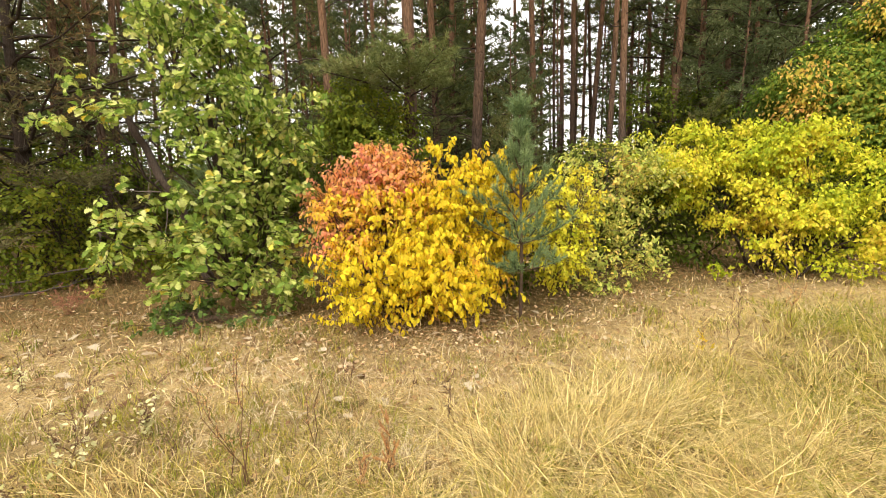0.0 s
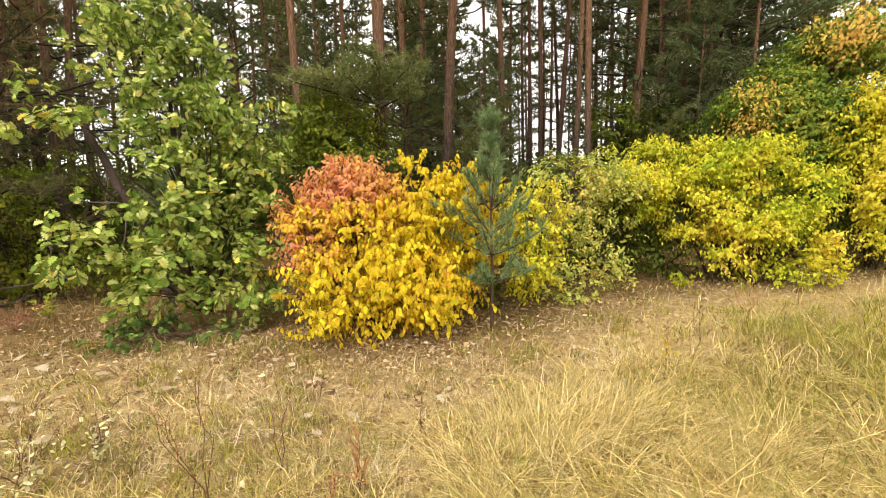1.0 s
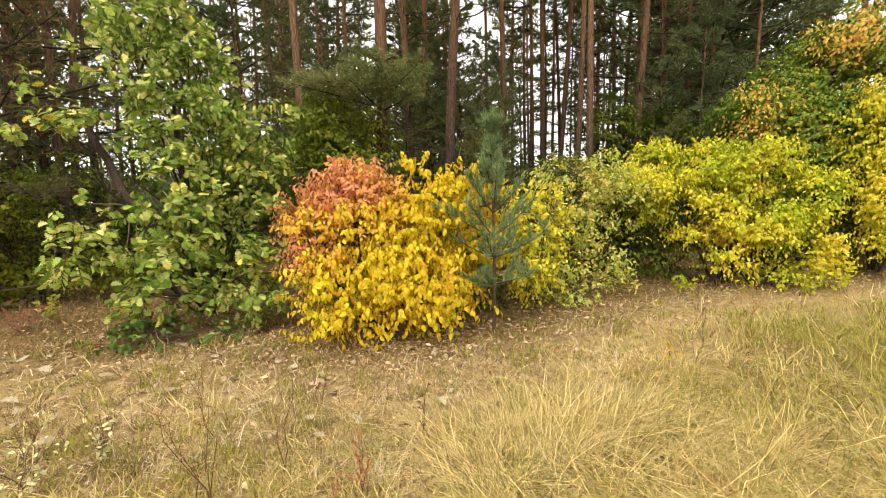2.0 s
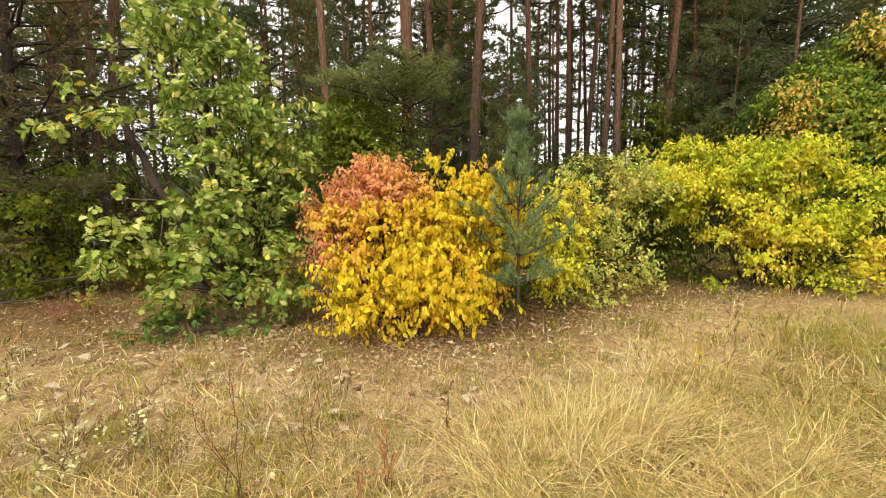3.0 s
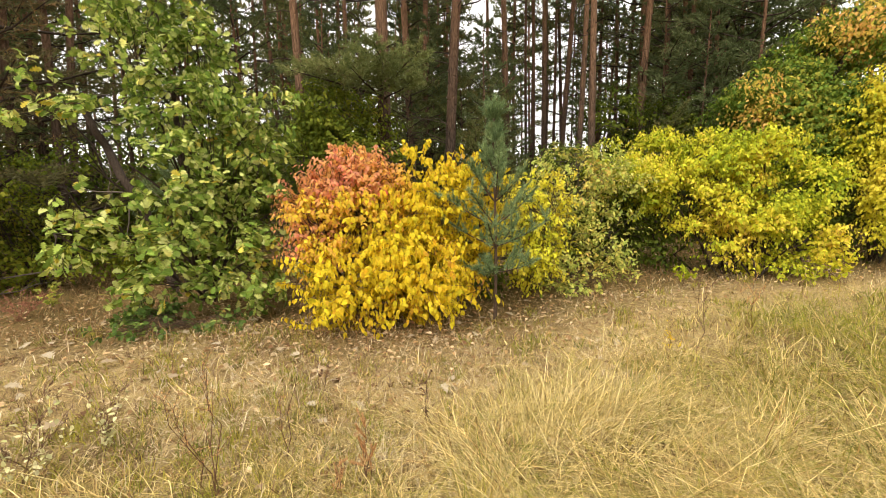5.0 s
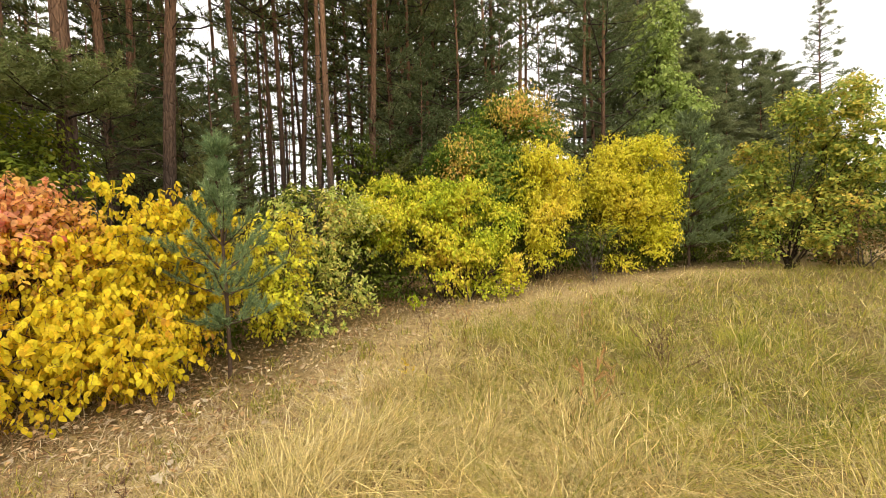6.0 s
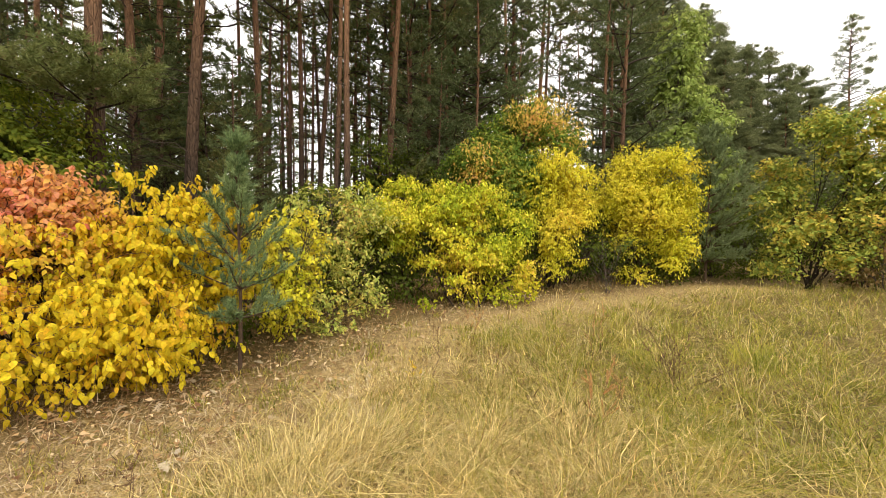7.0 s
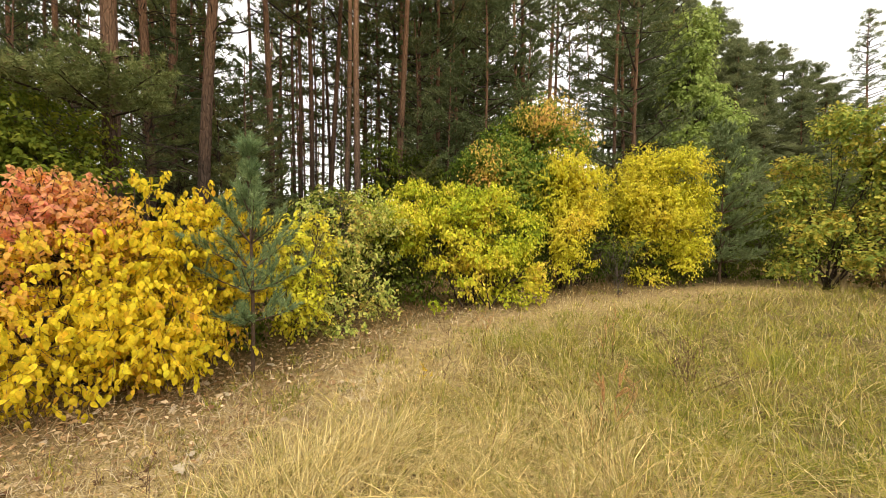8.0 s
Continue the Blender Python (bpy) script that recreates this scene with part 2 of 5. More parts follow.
M_PALESTRAW = leaf_material("pale_straw", [(0.0, (0.66, 0.48, 0.18)), (0.5, (0.95, 0.78, 0.38)), (1.0, (0.98, 0.85, 0.52))], 1.5, 0.8, 0.2, 0.6)
M_TUSSOCK = leaf_material("tussock_grass", [(0.0, (0.34, 0.29, 0.07)), (0.3, (0.64, 0.50, 0.18)), (0.7, (0.88, 0.70, 0.31)), (1.0, (0.95, 0.80, 0.44))], 6.0, 0.6, 0.25, 0.6, 0.45)
M_GREENGRASS = leaf_material("green_grass", [(0.0, (0.10, 0.14, 0.012)), (0.35, (0.25, 0.28, 0.025)), (0.65, (0.47, 0.42, 0.055)), (1.0, (0.70, 0.52, 0.12))], 3.0, 0.5, 0.25, 0.6, 0.4)
M_THATCH = leaf_material("dead_thatch", [(0.0, (0.11, 0.07, 0.04)), (0.25, (0.36, 0.25, 0.13)), (0.5, (0.70, 0.54, 0.30)), (0.85, (0.88, 0.74, 0.50)), (1.0, (0.50, 0.42, 0.12))], 0.8, 0.6, 0.2, 0.7)
M_LITTER = leaf_material("leaf_litter", [(0.0, (0.15, 0.075, 0.04)), (0.3, (0.36, 0.20, 0.09)), (0.6, (0.60, 0.38, 0.17)), (0.86, (0.84, 0.66, 0.42)), (1.0, (0.84, 0.40, 0.11))], 1.0, 0.8, 0.2, 0.7, 0.35)
M_PALE = leaf_material("pale_fallen_leaf", [(0.0, (0.52, 0.38, 0.22)), (0.6, (0.70, 0.58, 0.40)), (1.0, (0.74, 0.62, 0.46))], 1.0, 0.8, 0.2, 0.7)
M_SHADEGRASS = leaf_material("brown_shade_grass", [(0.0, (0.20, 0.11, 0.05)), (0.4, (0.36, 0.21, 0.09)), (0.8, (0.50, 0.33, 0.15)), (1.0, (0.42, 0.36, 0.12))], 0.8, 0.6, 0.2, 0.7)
M_RUST = leaf_material("rusty_seed_head", [(0.0, (0.56, 0.29, 0.11)), (0.5, (0.76, 0.44, 0.19)), (1.0, (0.88, 0.60, 0.32))], 3.0, 0.6, 0.35, 0.8)
M_RUSTSTEM = leaf_material("rusty_stem", [(0.0, (0.15, 0.075, 0.045)), (1.0, (0.25, 0.13, 0.075))], 3.0, 0.6, 0.05, 0.7)
M_PALEWEED = leaf_material("pale_herb_leaf", [(0.0, (0.35, 0.40, 0.12)), (0.4, (0.70, 0.66, 0.30)), (1.0, (0.88, 0.80, 0.48))], 3.0, 0.6, 0.2, 0.7)
M_PINK = leaf_material("pink_dry_grass", [(0.0, (0.34, 0.13, 0.08)), (1.0, (0.55, 0.28, 0.18))], 3.0, 0.6, 0.2, 0.8)
M_BRAMBLE = leaf_material("bramble_leaf", [(0.0, (0.07, 0.14, 0.03)), (0.6, (0.16, 0.25, 0.05)), (0.9, (0.28, 0.34, 0.08)), (1.0, (0.48, 0.30, 0.08))], 3.0, 0.6, 0.3, 0.45)
M_DRYWEED = leaf_material("dry_weed", [(0.0, (0.13, 0.075, 0.045)), (0.6, (0.24, 0.14, 0.085)), (1.0, (0.36, 0.24, 0.15))], 3.0, 0.6, 0.1, 0.8)

# ---- mesh building ----


class Geo:
    """Gathers arrays of points and faces and turns them into one mesh."""

    def __init__(self):
        self.v, self.f, self.n = [], [], 0

    def add(self, v, f):
        v, f = np.asarray(v, float).reshape(-1, 3), np.asarray(f, int)
        self.v.append(v)
        self.f.append(f + self.n)
        self.n += len(v)

    def tube(self, pts, radii, sides=5):
        pts, radii = np.asarray(pts, float), np.asarray(radii, float)
        k = len(pts)
        t = np.gradient(pts, axis=0)
        t /= np.linalg.norm(t, axis=1)[:, None] + 1e-9
        ref = np.where(np.abs(t[:, 2:3]) > 0.9, [[1.0, 0, 0]], [[0, 0, 1.0]])
        a = np.cross(t, ref)
        a /= np.linalg.norm(a, axis=1)[:, None] + 1e-9
        b = np.cross(t, a)
        ang = np.linspace(0, 2 * np.pi, sides, endpoint=False)
        ring = a[:, None] * np.cos(ang)[None, :, None] + b[:, None] * np.sin(ang)[None, :, None]
        v = pts[:, None] + ring * radii[:, None, None]
        i, j = np.meshgrid(np.arange(k - 1), np.arange(sides), indexing="ij")
        j2 = (j + 1) % sides
        f = np.stack([i * sides + j, i * sides + j2, (i + 1) * sides + j2, (i + 1) * sides + j], -1).reshape(-1, 4)
        self.add(v, f)

    def batch(self, template, pos, along, normal, size, width=None):
        """Many copies of a small template: y runs along, z along the normal."""
        tv, tf = template
        pos, along, normal = np.asarray(pos), unit(along), np.asarray(normal)
        side = unit(np.cross(along, normal))
        up = np.cross(side, along)
        size = np.broadcast_to(np.asarray(size, float), (len(pos),))
        width = size if width is None else np.broadcast_to(np.asarray(width, float), (len(pos),))
        v = pos[:, None] + (tv[None, :, 0, None] * (side * width[:, None])[:, None] + tv[None, :, 1, None] * (along * size[:, None])[:, None] + tv[None, :, 2, None] * (up * size[:, None])[:, None])
        f = tf[None] + (np.arange(len(pos)) * len(tv))[:, None, None]
        self.add(v, f.reshape(-1, tf.shape[1]))

    def mesh(self, name, mat, smooth=True):
        me = bpy.data.meshes.new(name)
        v = np.concatenate(self.v).astype(np.float32)
        sizes = np.concatenate([np.full(len(f), f.shape[1]) for f in self.f])
        idx = np.concatenate([f.ravel() for f in self.f]).astype(np.int32)
        me.vertices.add(len(v))
        me.vertices.foreach_set("co", v.ravel())
        me.loops.add(len(idx))
        me.loops.foreach_set("vertex_index", idx)
        me.polygons.add(len(sizes))
        me.polygons.foreach_set("loop_start", np.concatenate([[0], np.cumsum(sizes)[:-1]]).astype(np.int32))
        me.polygons.foreach_set("use_smooth", np.full(len(sizes), smooth))
        me.update(calc_edges=True)
        me.materials.append(mat)
        return me


def unit(a):
    a = np.asarray(a, float)
    return a / (np.linalg.norm(a, axis=-1, keepdims=True) + 1e-9)


def part(name, geo, mat, parent, label=""):
    ob = new(name, geo.mesh(name, mat))
    ob.parent = parent
    return tagged(ob, label)


def thing(name, label, category, at=(0, 0, 0), group="", kind=""):
    ob = new(name)
    ob.location = at
    return tagged(ob, label, category, group, kind)


def leaf_template(widths, ys, fold=0.18, droop=0.18):
    """A leaf folded along its midrib: half widths at the stations between its stalk and its tip."""
    v = [(0, 0, 0)]
    for w, y in zip(widths, ys):
        z = -droop * y * y
        v += [(-w, y, z + fold * w), (0, y, z), (w, y, z + fold * w)]
    v.append((0, 1.03, -droop * 1.06))
    n, e = len(ys), len(v) - 1
    f = [(0, 2, 1), (0, 3, 2)]
    for i in range(n - 1):
        a, b = 1 + i * 3, 4 + i * 3
        f += [(a, a + 1, b + 1), (a, b + 1, b), (a + 1, a + 2, b + 2), (a + 1, b + 2, b + 1)]
    a = 1 + (n - 1) * 3
    f += [(a, a + 1, e), (a + 1, a + 2, e)]
    return np.array(v, float), np.array(f)


OVATE = leaf_template([0.25, 0.32, 0.19], [0.18, 0.45, 0.8], 0.25, 0.25)
OVATE_FAR = leaf_template([0.31], [0.42], 0.25, 0.2)
OAK_LEAF = leaf_template([0.06, 0.2, 0.09, 0.34, 0.14, 0.4, 0.17, 0.28], [0.14, 0.26, 0.35, 0.5, 0.57, 0.73, 0.8, 0.93], 0.25, 0.2)
LOBED_FAR = leaf_template([0.28, 0.12, 0.36], [0.3, 0.45, 0.72], 0.2, 0.18)
NEEDLE = (np.array([(-0.5, 0, 0), (0.5, 0, 0), (0, 1, 0)], float), np.array([(0, 1, 2)]))


def noise1(p, scale, seed=0.0):
    return np.array([noise.noise(Vector((q[0] * scale + seed, q[1] * scale - seed, q[2] * scale + 0.3 * seed))) for q in p])


def bend(a, b, k=6, sag=0.1, r=None):
    """A gently crooked line from a to b, rising first."""
    a, b = np.asarray(a, float), np.asarray(b, float)
    u = np.linspace(0, 1, k)[:, None]
    p = a + (b - a) * u
    d = np.linalg.norm(b - a)
    p[:, 2] += (np.sin(u[:, 0] * np.pi)) * sag * d
    if r is not None:
        p[1:-1] += r.normal(0, 0.03 * d, (k - 2, 3))
    return p

# ---- ground ----


def ground_height(x, y):
    x, y = np.asarray(x, float), np.asarray(y, float)
    h = 0.03 * np.sin(x * 0.9 + 0.4) * np.cos(y * 0.7) + 0.018 * np.sin(x * 2.3 + y * 1.7) + 0.012 * np.sin(3.9 * y - 2.1 * x)
    return h * np.exp(-((x / 40) ** 2 + (y / 40) ** 2))


PATH_X, PATH_Y = [-9, -6, -3, 0, 2, 4, 8, 12, 18], [5.6, 4.6, 3.9, 3.5, 4.5, 5.6, 6.0, 5.8, 3.5]


def edge_gap(x, y):
    """How far a place lies from the trodden strip along the bushes; negative on the meadow's side."""
    return y - np.interp(x, PATH_X, PATH_Y)


def build_ground():
    g = Geo()
    c = np.sign(np.linspace(-1, 1, 161)) * (np.abs(np.linspace(-1, 1, 161)) ** 3.2 * 900 + np.abs(np.linspace(-1, 1, 161)) * 14)
    x, y = np.meshgrid(c + 3, c + 5, indexing="ij")
    v = np.stack([x, y, ground_height(x, y)], -1)
    n = len(c)
    i, j = np.meshgrid(np.arange(n - 1), np.arange(n - 1), indexing="ij")
    f = np.stack([i * n + j, (i + 1) * n + j, (i + 1) * n + j + 1, i * n + j + 1], -1).reshape(-1, 4)
    g.add(v, f)
    me = g.mesh("ground", M_GROUND)
    strip = me.attributes.new("trodden", "FLOAT", "POINT")
    gap = edge_gap(x.ravel(), y.ravel())
    strip.data.foreach_set("value", np.clip(1.3 - np.abs(gap + 0.6) / 1.15, 0, 1).astype(np.float32))
    tagged(new("ground", me), "dry sandy meadow soil with flattened dead grass", "ground", kind="structure")


build_ground()

# ---- shrubs and broad-leaved trees ----


def lobe_points(lobes, n, r, clumps=8, tight=0.46, flat=0.75):
    """Points in a set of rounded masses, gathered in sprays with gaps between, with an uneven outline."""
    L = np.array(lobes, float)
    wt = (L[:, 3] * L[:, 4] + L[:, 3] * L[:, 5] + L[:, 4] * L[:, 5])
    cl = []
    for i, l in enumerate(L):
        m = max(3, int(round(clumps * len(L) * wt[i] / wt.sum())))
        d = unit(r.normal(size=(m, 3)))
        rad = 0.35 + 0.5 * r.random(m) ** 0.5
        c = l[:3] + d * l[3:] * rad[:, None]
        size = tight * r.uniform(0.65, 1.35, m)
        cl += [(i, *c[q], *(l[3:] * size[q] * np.array([1.1, 1.1, flat])), *d[q]) for q in range(m)]
    C = np.array(cl)
    w2 = (C[:, 4] * C[:, 6]) ** 0.8
    k = r.choice(len(C), n, p=w2 / w2.sum())
    d = unit(r.normal(size=(n, 3)))
    rad = 0.25 + 0.8 * r.random(n) ** 0.6
    p = C[k, 1:4] + d * C[k, 4:7] * rad[:, None]
    out = unit(0.6 * d + 0.7 * C[k, 7:10] * np.array([1, 1, 0.7]))
    return p, out, C[k, 0].astype(int)


def shrub(name, label, category, base, lobes, twigs, leaves, size, template, mat, seed, single=0, tumble=0.45, twig=0.28, droop=0.55, stems=5, stem_r=0.018, bark=None, group="", leaf_name="leaf", spread=0.3, upright=0.35, clumps=8, tight=0.46, turned=None, flat=0.75):
    """A bush or small tree: stems, twigs and leaves that hang from the twigs."""
    r = np.random.default_rng(seed)
    bark = bark or M_TWIG
    root = thing(name, label, category, (base[0], base[1], float(ground_height(base[0], base[1]))), group)
    o = np.array(root.location)
    L = np.array(lobes, float)
    wood = Geo()
    p, out, k = lobe_points(lobes, twigs, r, clumps, tight, flat)
    p[:, 2] = np.maximum(p[:, 2], 0.05)
    hubs, stem_of = [], {}
    for i, l in enumerate(L):
        for s in range(max(1, stems // len(L) + (1 if i < stems % len(L) else 0))):
            foot = np.array([base[0], base[1], 0.0]) + np.array([*r.normal(0, spread * 0.35, 2), -0.03])
            top = l[:3] + r.normal(0, 0.25, 3) * l[3:] + np.array([0, 0, 0.25 * l[5]])
            line = bend(foot, top, 8, 0.06, r)
            sg = Geo()
            sg.tube(line - o, np.linspace(stem_r, stem_r * 0.35, 8) * r.uniform(0.7, 1.2), 6)
            if l[2] > 0.4:
                stem_of[i] = part("stem", sg, bark, root)
            hubs.append((i, line))
    # side branches out to a share of the twigs
    for q in range(0, twigs, max(1, twigs // 90)):
        lines = [h for h in hubs if h[0] == k[q]]
        line = lines[r.integers(len(lines))][1]
        st = line[r.integers(3, 8)]
        b = bend(st, p[q], 4, 0.05, r)
        wood.tube(b - o, np.linspace(stem_r * 0.35, 0.003, 4), 3)
    tagged(part("branchwork", wood, bark, root), kind="stuff")
    # twigs
    tl = twig * r.uniform(0.6, 1.3, twigs)
    td = unit(out + r.normal(0, 0.45, (twigs, 3)) + np.array([0, 0, upright]))
    m = leaves
    u = (np.arange(m) + 0.6) / m
    pos = p[:, None] + td[:, None] * (tl[:, None] * u)[:, :, None]
    pos[:, :, 2] -= 0.25 * (tl[:, None] * u) ** 2 / twig
    tw = Geo()
    a0, a1 = p - o, pos[:, -1] - o
    for j in range(0, twigs, 1 if size < 0.07 or template is OAK_LEAF else 4):
        tw.tube([a0[j], a1[j]], [0.004, 0.0015], 3)
    tagged(part("twigwork", tw, bark, root), kind="stuff")
    sidev = unit(np.cross(td, r.normal(size=(twigs, 3))))
    alt = np.where(np.arange(m) % 2 == 0, 1.0, -1.0)
    along = unit(td[:, None] * 0.5 + sidev[:, None] * alt[None, :, None] * 0.9 + np.array([0, 0, -droop]) + r.normal(0, 0.3, (twigs, m, 3)))
    nrm = unit(out[:, None] * 0.8 + np.array([0, 0, 0.8]) + r.normal(0, tumble, (twigs, m, 3)))
    sz = size * r.uniform(0.65, 1.2, (twigs, m))
    pos, along, nrm, sz = pos.reshape(-1, 3), along.reshape(-1, 3), nrm.reshape(-1, 3), sz.ravel()
    pos[:, 2] = np.maximum(pos[:, 2], 0.06)
    near = np.argsort(np.hypot(pos[:, 0] - base[0] * 0.0, pos[:, 1]))[: single * 3]
    near = r.permutation(near)[:single]
    rest = np.setdiff1d(np.arange(len(pos)), near)
    g = Geo()
    g.batch(template, pos[rest] - o, along[rest], nrm[rest], sz[rest])
    tagged(part("foliage", g, mat, root), kind="stuff")
    if turned:
        lobes2, count, mat2, label2 = turned
        p2, out2, _ = lobe_points(lobes2, count, r, clumps, tight)
        q = np.repeat(p2, leaves, 0) + r.normal(0, twig * 0.4, (count * leaves, 3))
        n2 = np.repeat(out2, leaves, 0)
        g = Geo()
        g.batch(template, q - o, unit(n2 * 0.5 + r.normal(0, 0.6, q.shape) + [0, 0, -droop]), unit(n2 * 0.8 + [0, 0, 0.8] + r.normal(0, 0.45, q.shape)), size * r.uniform(0.65, 1.2, len(q)))
        tagged(part("turned_foliage", g, mat2, root, label2), kind="stuff")
    if single:
        one = Geo()
        one.add(*template)
        me = one.mesh(leaf_name, mat)
        a, nn = unit(along[near]), nrm[near]
        s = unit(np.cross(a, nn))
        up = np.cross(s, a)
        for i in range(len(near)):
            w = sz[near[i]]
            ob = new(leaf_name, me)
            ob.parent = stem_of.get(int(k[near[i] // m]), root)
            ob.matrix_basis = Matrix((
                (s[i][0] * w, a[i][0] * w, up[i][0] * w, pos[near[i]][0] - o[0]),
                (s[i][1] * w, a[i][1] * w, up[i][1] * w, pos[near[i]][1] - o[1]),
                (s[i][2] * w, a[i][2] * w, up[i][2] * w, pos[near[i]][2] - o[2]),
                (0, 0, 0, 1)))
    return root


def pine_bough(wood, acc, start, way, length, r, r0, twigs=9, tufts=5, needles=9, nl=0.075, rise=0.15, bare=0.3, curl=0.35):
    """One bough: a crooked axis with side shoots, needles round the outer part of each shoot."""
    way = unit(np.asarray(way, float))
    u = np.linspace(0, 1, 6)
    ax = np.asarray(start)[None] + way[None] * (u * length)[:, None]
    ax[:, 2] += rise * length * u ** 2
    ax[1:] += r.normal(0, 0.025 * length, (5, 3))
    wood.tube(ax[[0, 1, 3, 5]], np.linspace(r0, max(0.003, r0 * 0.2), 4), 4)
    side = unit(np.cross(way, [0, 0, 1.0]))
    s = np.concatenate([np.linspace(bare, 0.97, twigs), [1.0]])
    seg = np.minimum((s * 5).astype(int), 4)
    fr = s * 5 - seg
    root = ax[seg] * (1 - fr)[:, None] + ax[seg + 1] * fr[:, None]
    sg = np.where(np.arange(len(s)) % 2 == 0, 1.0, -1.0)
    sg[-1] = 0
    tl = length * (0.42 * (1.05 - s) + 0.10) * r.uniform(0.7, 1.25, len(s))
    td = unit(way[None] * 0.75 + side[None] * sg[:, None] + np.array([0, 0, curl]) + r.normal(0, 0.22, (len(s), 3)))
    for i in range(0, len(s), 3):
        wood.tube([root[i], root[i] + td[i] * tl[i]], [max(0.002, r0 * 0.22), 0.0015], 3)
    v = (np.arange(tufts) + 1.0) / tufts
    tp = root[:, None] + td[:, None] * (tl[:, None] * v)[:, :, None]
    tp = np.repeat(tp.reshape(-1, 3), needles, 0)
    dd = np.repeat(np.repeat(td, tufts, 0), needles, 0)
    tp = tp - dd * (r.random(len(tp)) * 0.6)[:, None] * np.repeat(np.repeat(tl / tufts, tufts), needles)[:, None]
    along = unit(dd * 0.7 + r.normal(0, 0.6, dd.shape) + np.array([0, 0, 0.1]))
    acc.append((tp, along, np.full(len(tp), nl) * r.uniform(0.7, 1.2, len(tp))))


def needle_geo(acc, r, width):
    g = Geo()
    p = np.concatenate([a[0] for a in acc])
    d = np.concatenate([a[1] for a in acc])
    s = np.concatenate([a[2] for a in acc])
    g.batch(NEEDLE, p, d, r.normal(size=p.shape), s, np.full(len(p), width))
    return g


def pine(name, label, at, height, dia, crown, boughs, blen, seed, lean=0.0, tufts=4, twigs=11, needles=7, nl=0.19, nw=0.037, dead=10, mat=None, bark=None, taper=0.75, special=(), rise=0.1, dead_mat=None, sides=10, group="pine wood", limbs=True):
    """A Scots pine: bent tapered trunk, dead branch stubs below, boughs with needles above."""
    r = np.random.default_rng(seed)
    root = thing(name, label, "tree", (at[0], at[1], float(ground_height(at[0], at[1]))), group)
    k = 14
    u = np.linspace(0, 1, k)
    ph = r.uniform(0, 6.28, 2)
    line = np.stack([lean * height * u ** 1.3 + 0.012 * height * (np.sin(u * 5 + ph[0]) - np.sin(ph[0])) * u, 0.012 * height * (np.sin(u * 4 + ph[1]) - np.sin(ph[1])) * u, u * height - 0.05], -1)
    rad = dia / 2 * (1 - taper * u) * (1 + 0.25 * np.exp(-u * height / 0.3))
    rad[-1] = 0.01
    tg = Geo()
    tg.tube(line, rad, sides)
    part("trunk", tg, bark or M_PINE_BARK, root)

    def on(z):
        return np.array([np.interp(z, line[:, 2], line[:, c]) for c in range(3)])

    wood, acc = Geo(), []
    for i in range(dead):
        z = r.uniform(0.12, max(0.15, crown / height)) * height
        az = r.uniform(0, 6.283)
        ln = blen * r.uniform(0.25, 0.75)
        w = np.array([math.cos(az), math.sin(az), r.uniform(-0.45, 0.4)])
        p0 = on(z)
        e = p0 + w * ln + [0, 0, -0.12 * ln]
        wood.tube(bend(p0, e, 5, 0.08, r), np.linspace(0.015, 0.003, 5), 3)
        for q in range(3):
            st = p0 + (e - p0) * r.uniform(0.4, 0.95)
            wood.tube([st, st + unit(w + r.normal(0, 0.7, 3)) * ln * 0.3], [0.006, 0.002], 3)
    tagged(part("deadwood", wood, dead_mat or M_DARK_BARK, root), kind="stuff")
    wood = Geo()

    def limb_done():
        nonlocal wood
        if limbs:
            part("limb", wood, M_DARK_BARK, root)
            wood = Geo()

    for i in range(boughs):
        f = (i + r.random()) / boughs
        z = crown + (height * 0.985 - crown) * f
        az = i * 2.4 + r.uniform(-0.5, 0.5)
        ln = blen * (1.0 - 0.72 * f ** 1.3) * r.uniform(0.65, 1.2)
        pine_bough(wood, acc, on(z), [math.cos(az), math.sin(az), r.uniform(-0.15, 0.25) + 0.5 * f], ln, r, 0.012 + 0.012 * ln, twigs, tufts, needles, nl, rise)
        limb_done()
    for z, az, ln, up in special:
        pine_bough(wood, acc, on(z), [math.sin(radians(az)), math.cos(radians(az)), up], ln, r, 0.012 + 0.012 * ln, int(twigs * 1.6), tufts, needles, nl, 0.05, 0.35)
        limb_done()
    if not limbs:
        tagged(part("branchwork", wood, dead_mat or M_DARK_BARK, root), kind="stuff")
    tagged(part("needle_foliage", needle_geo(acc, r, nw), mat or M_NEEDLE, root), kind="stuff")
    return root


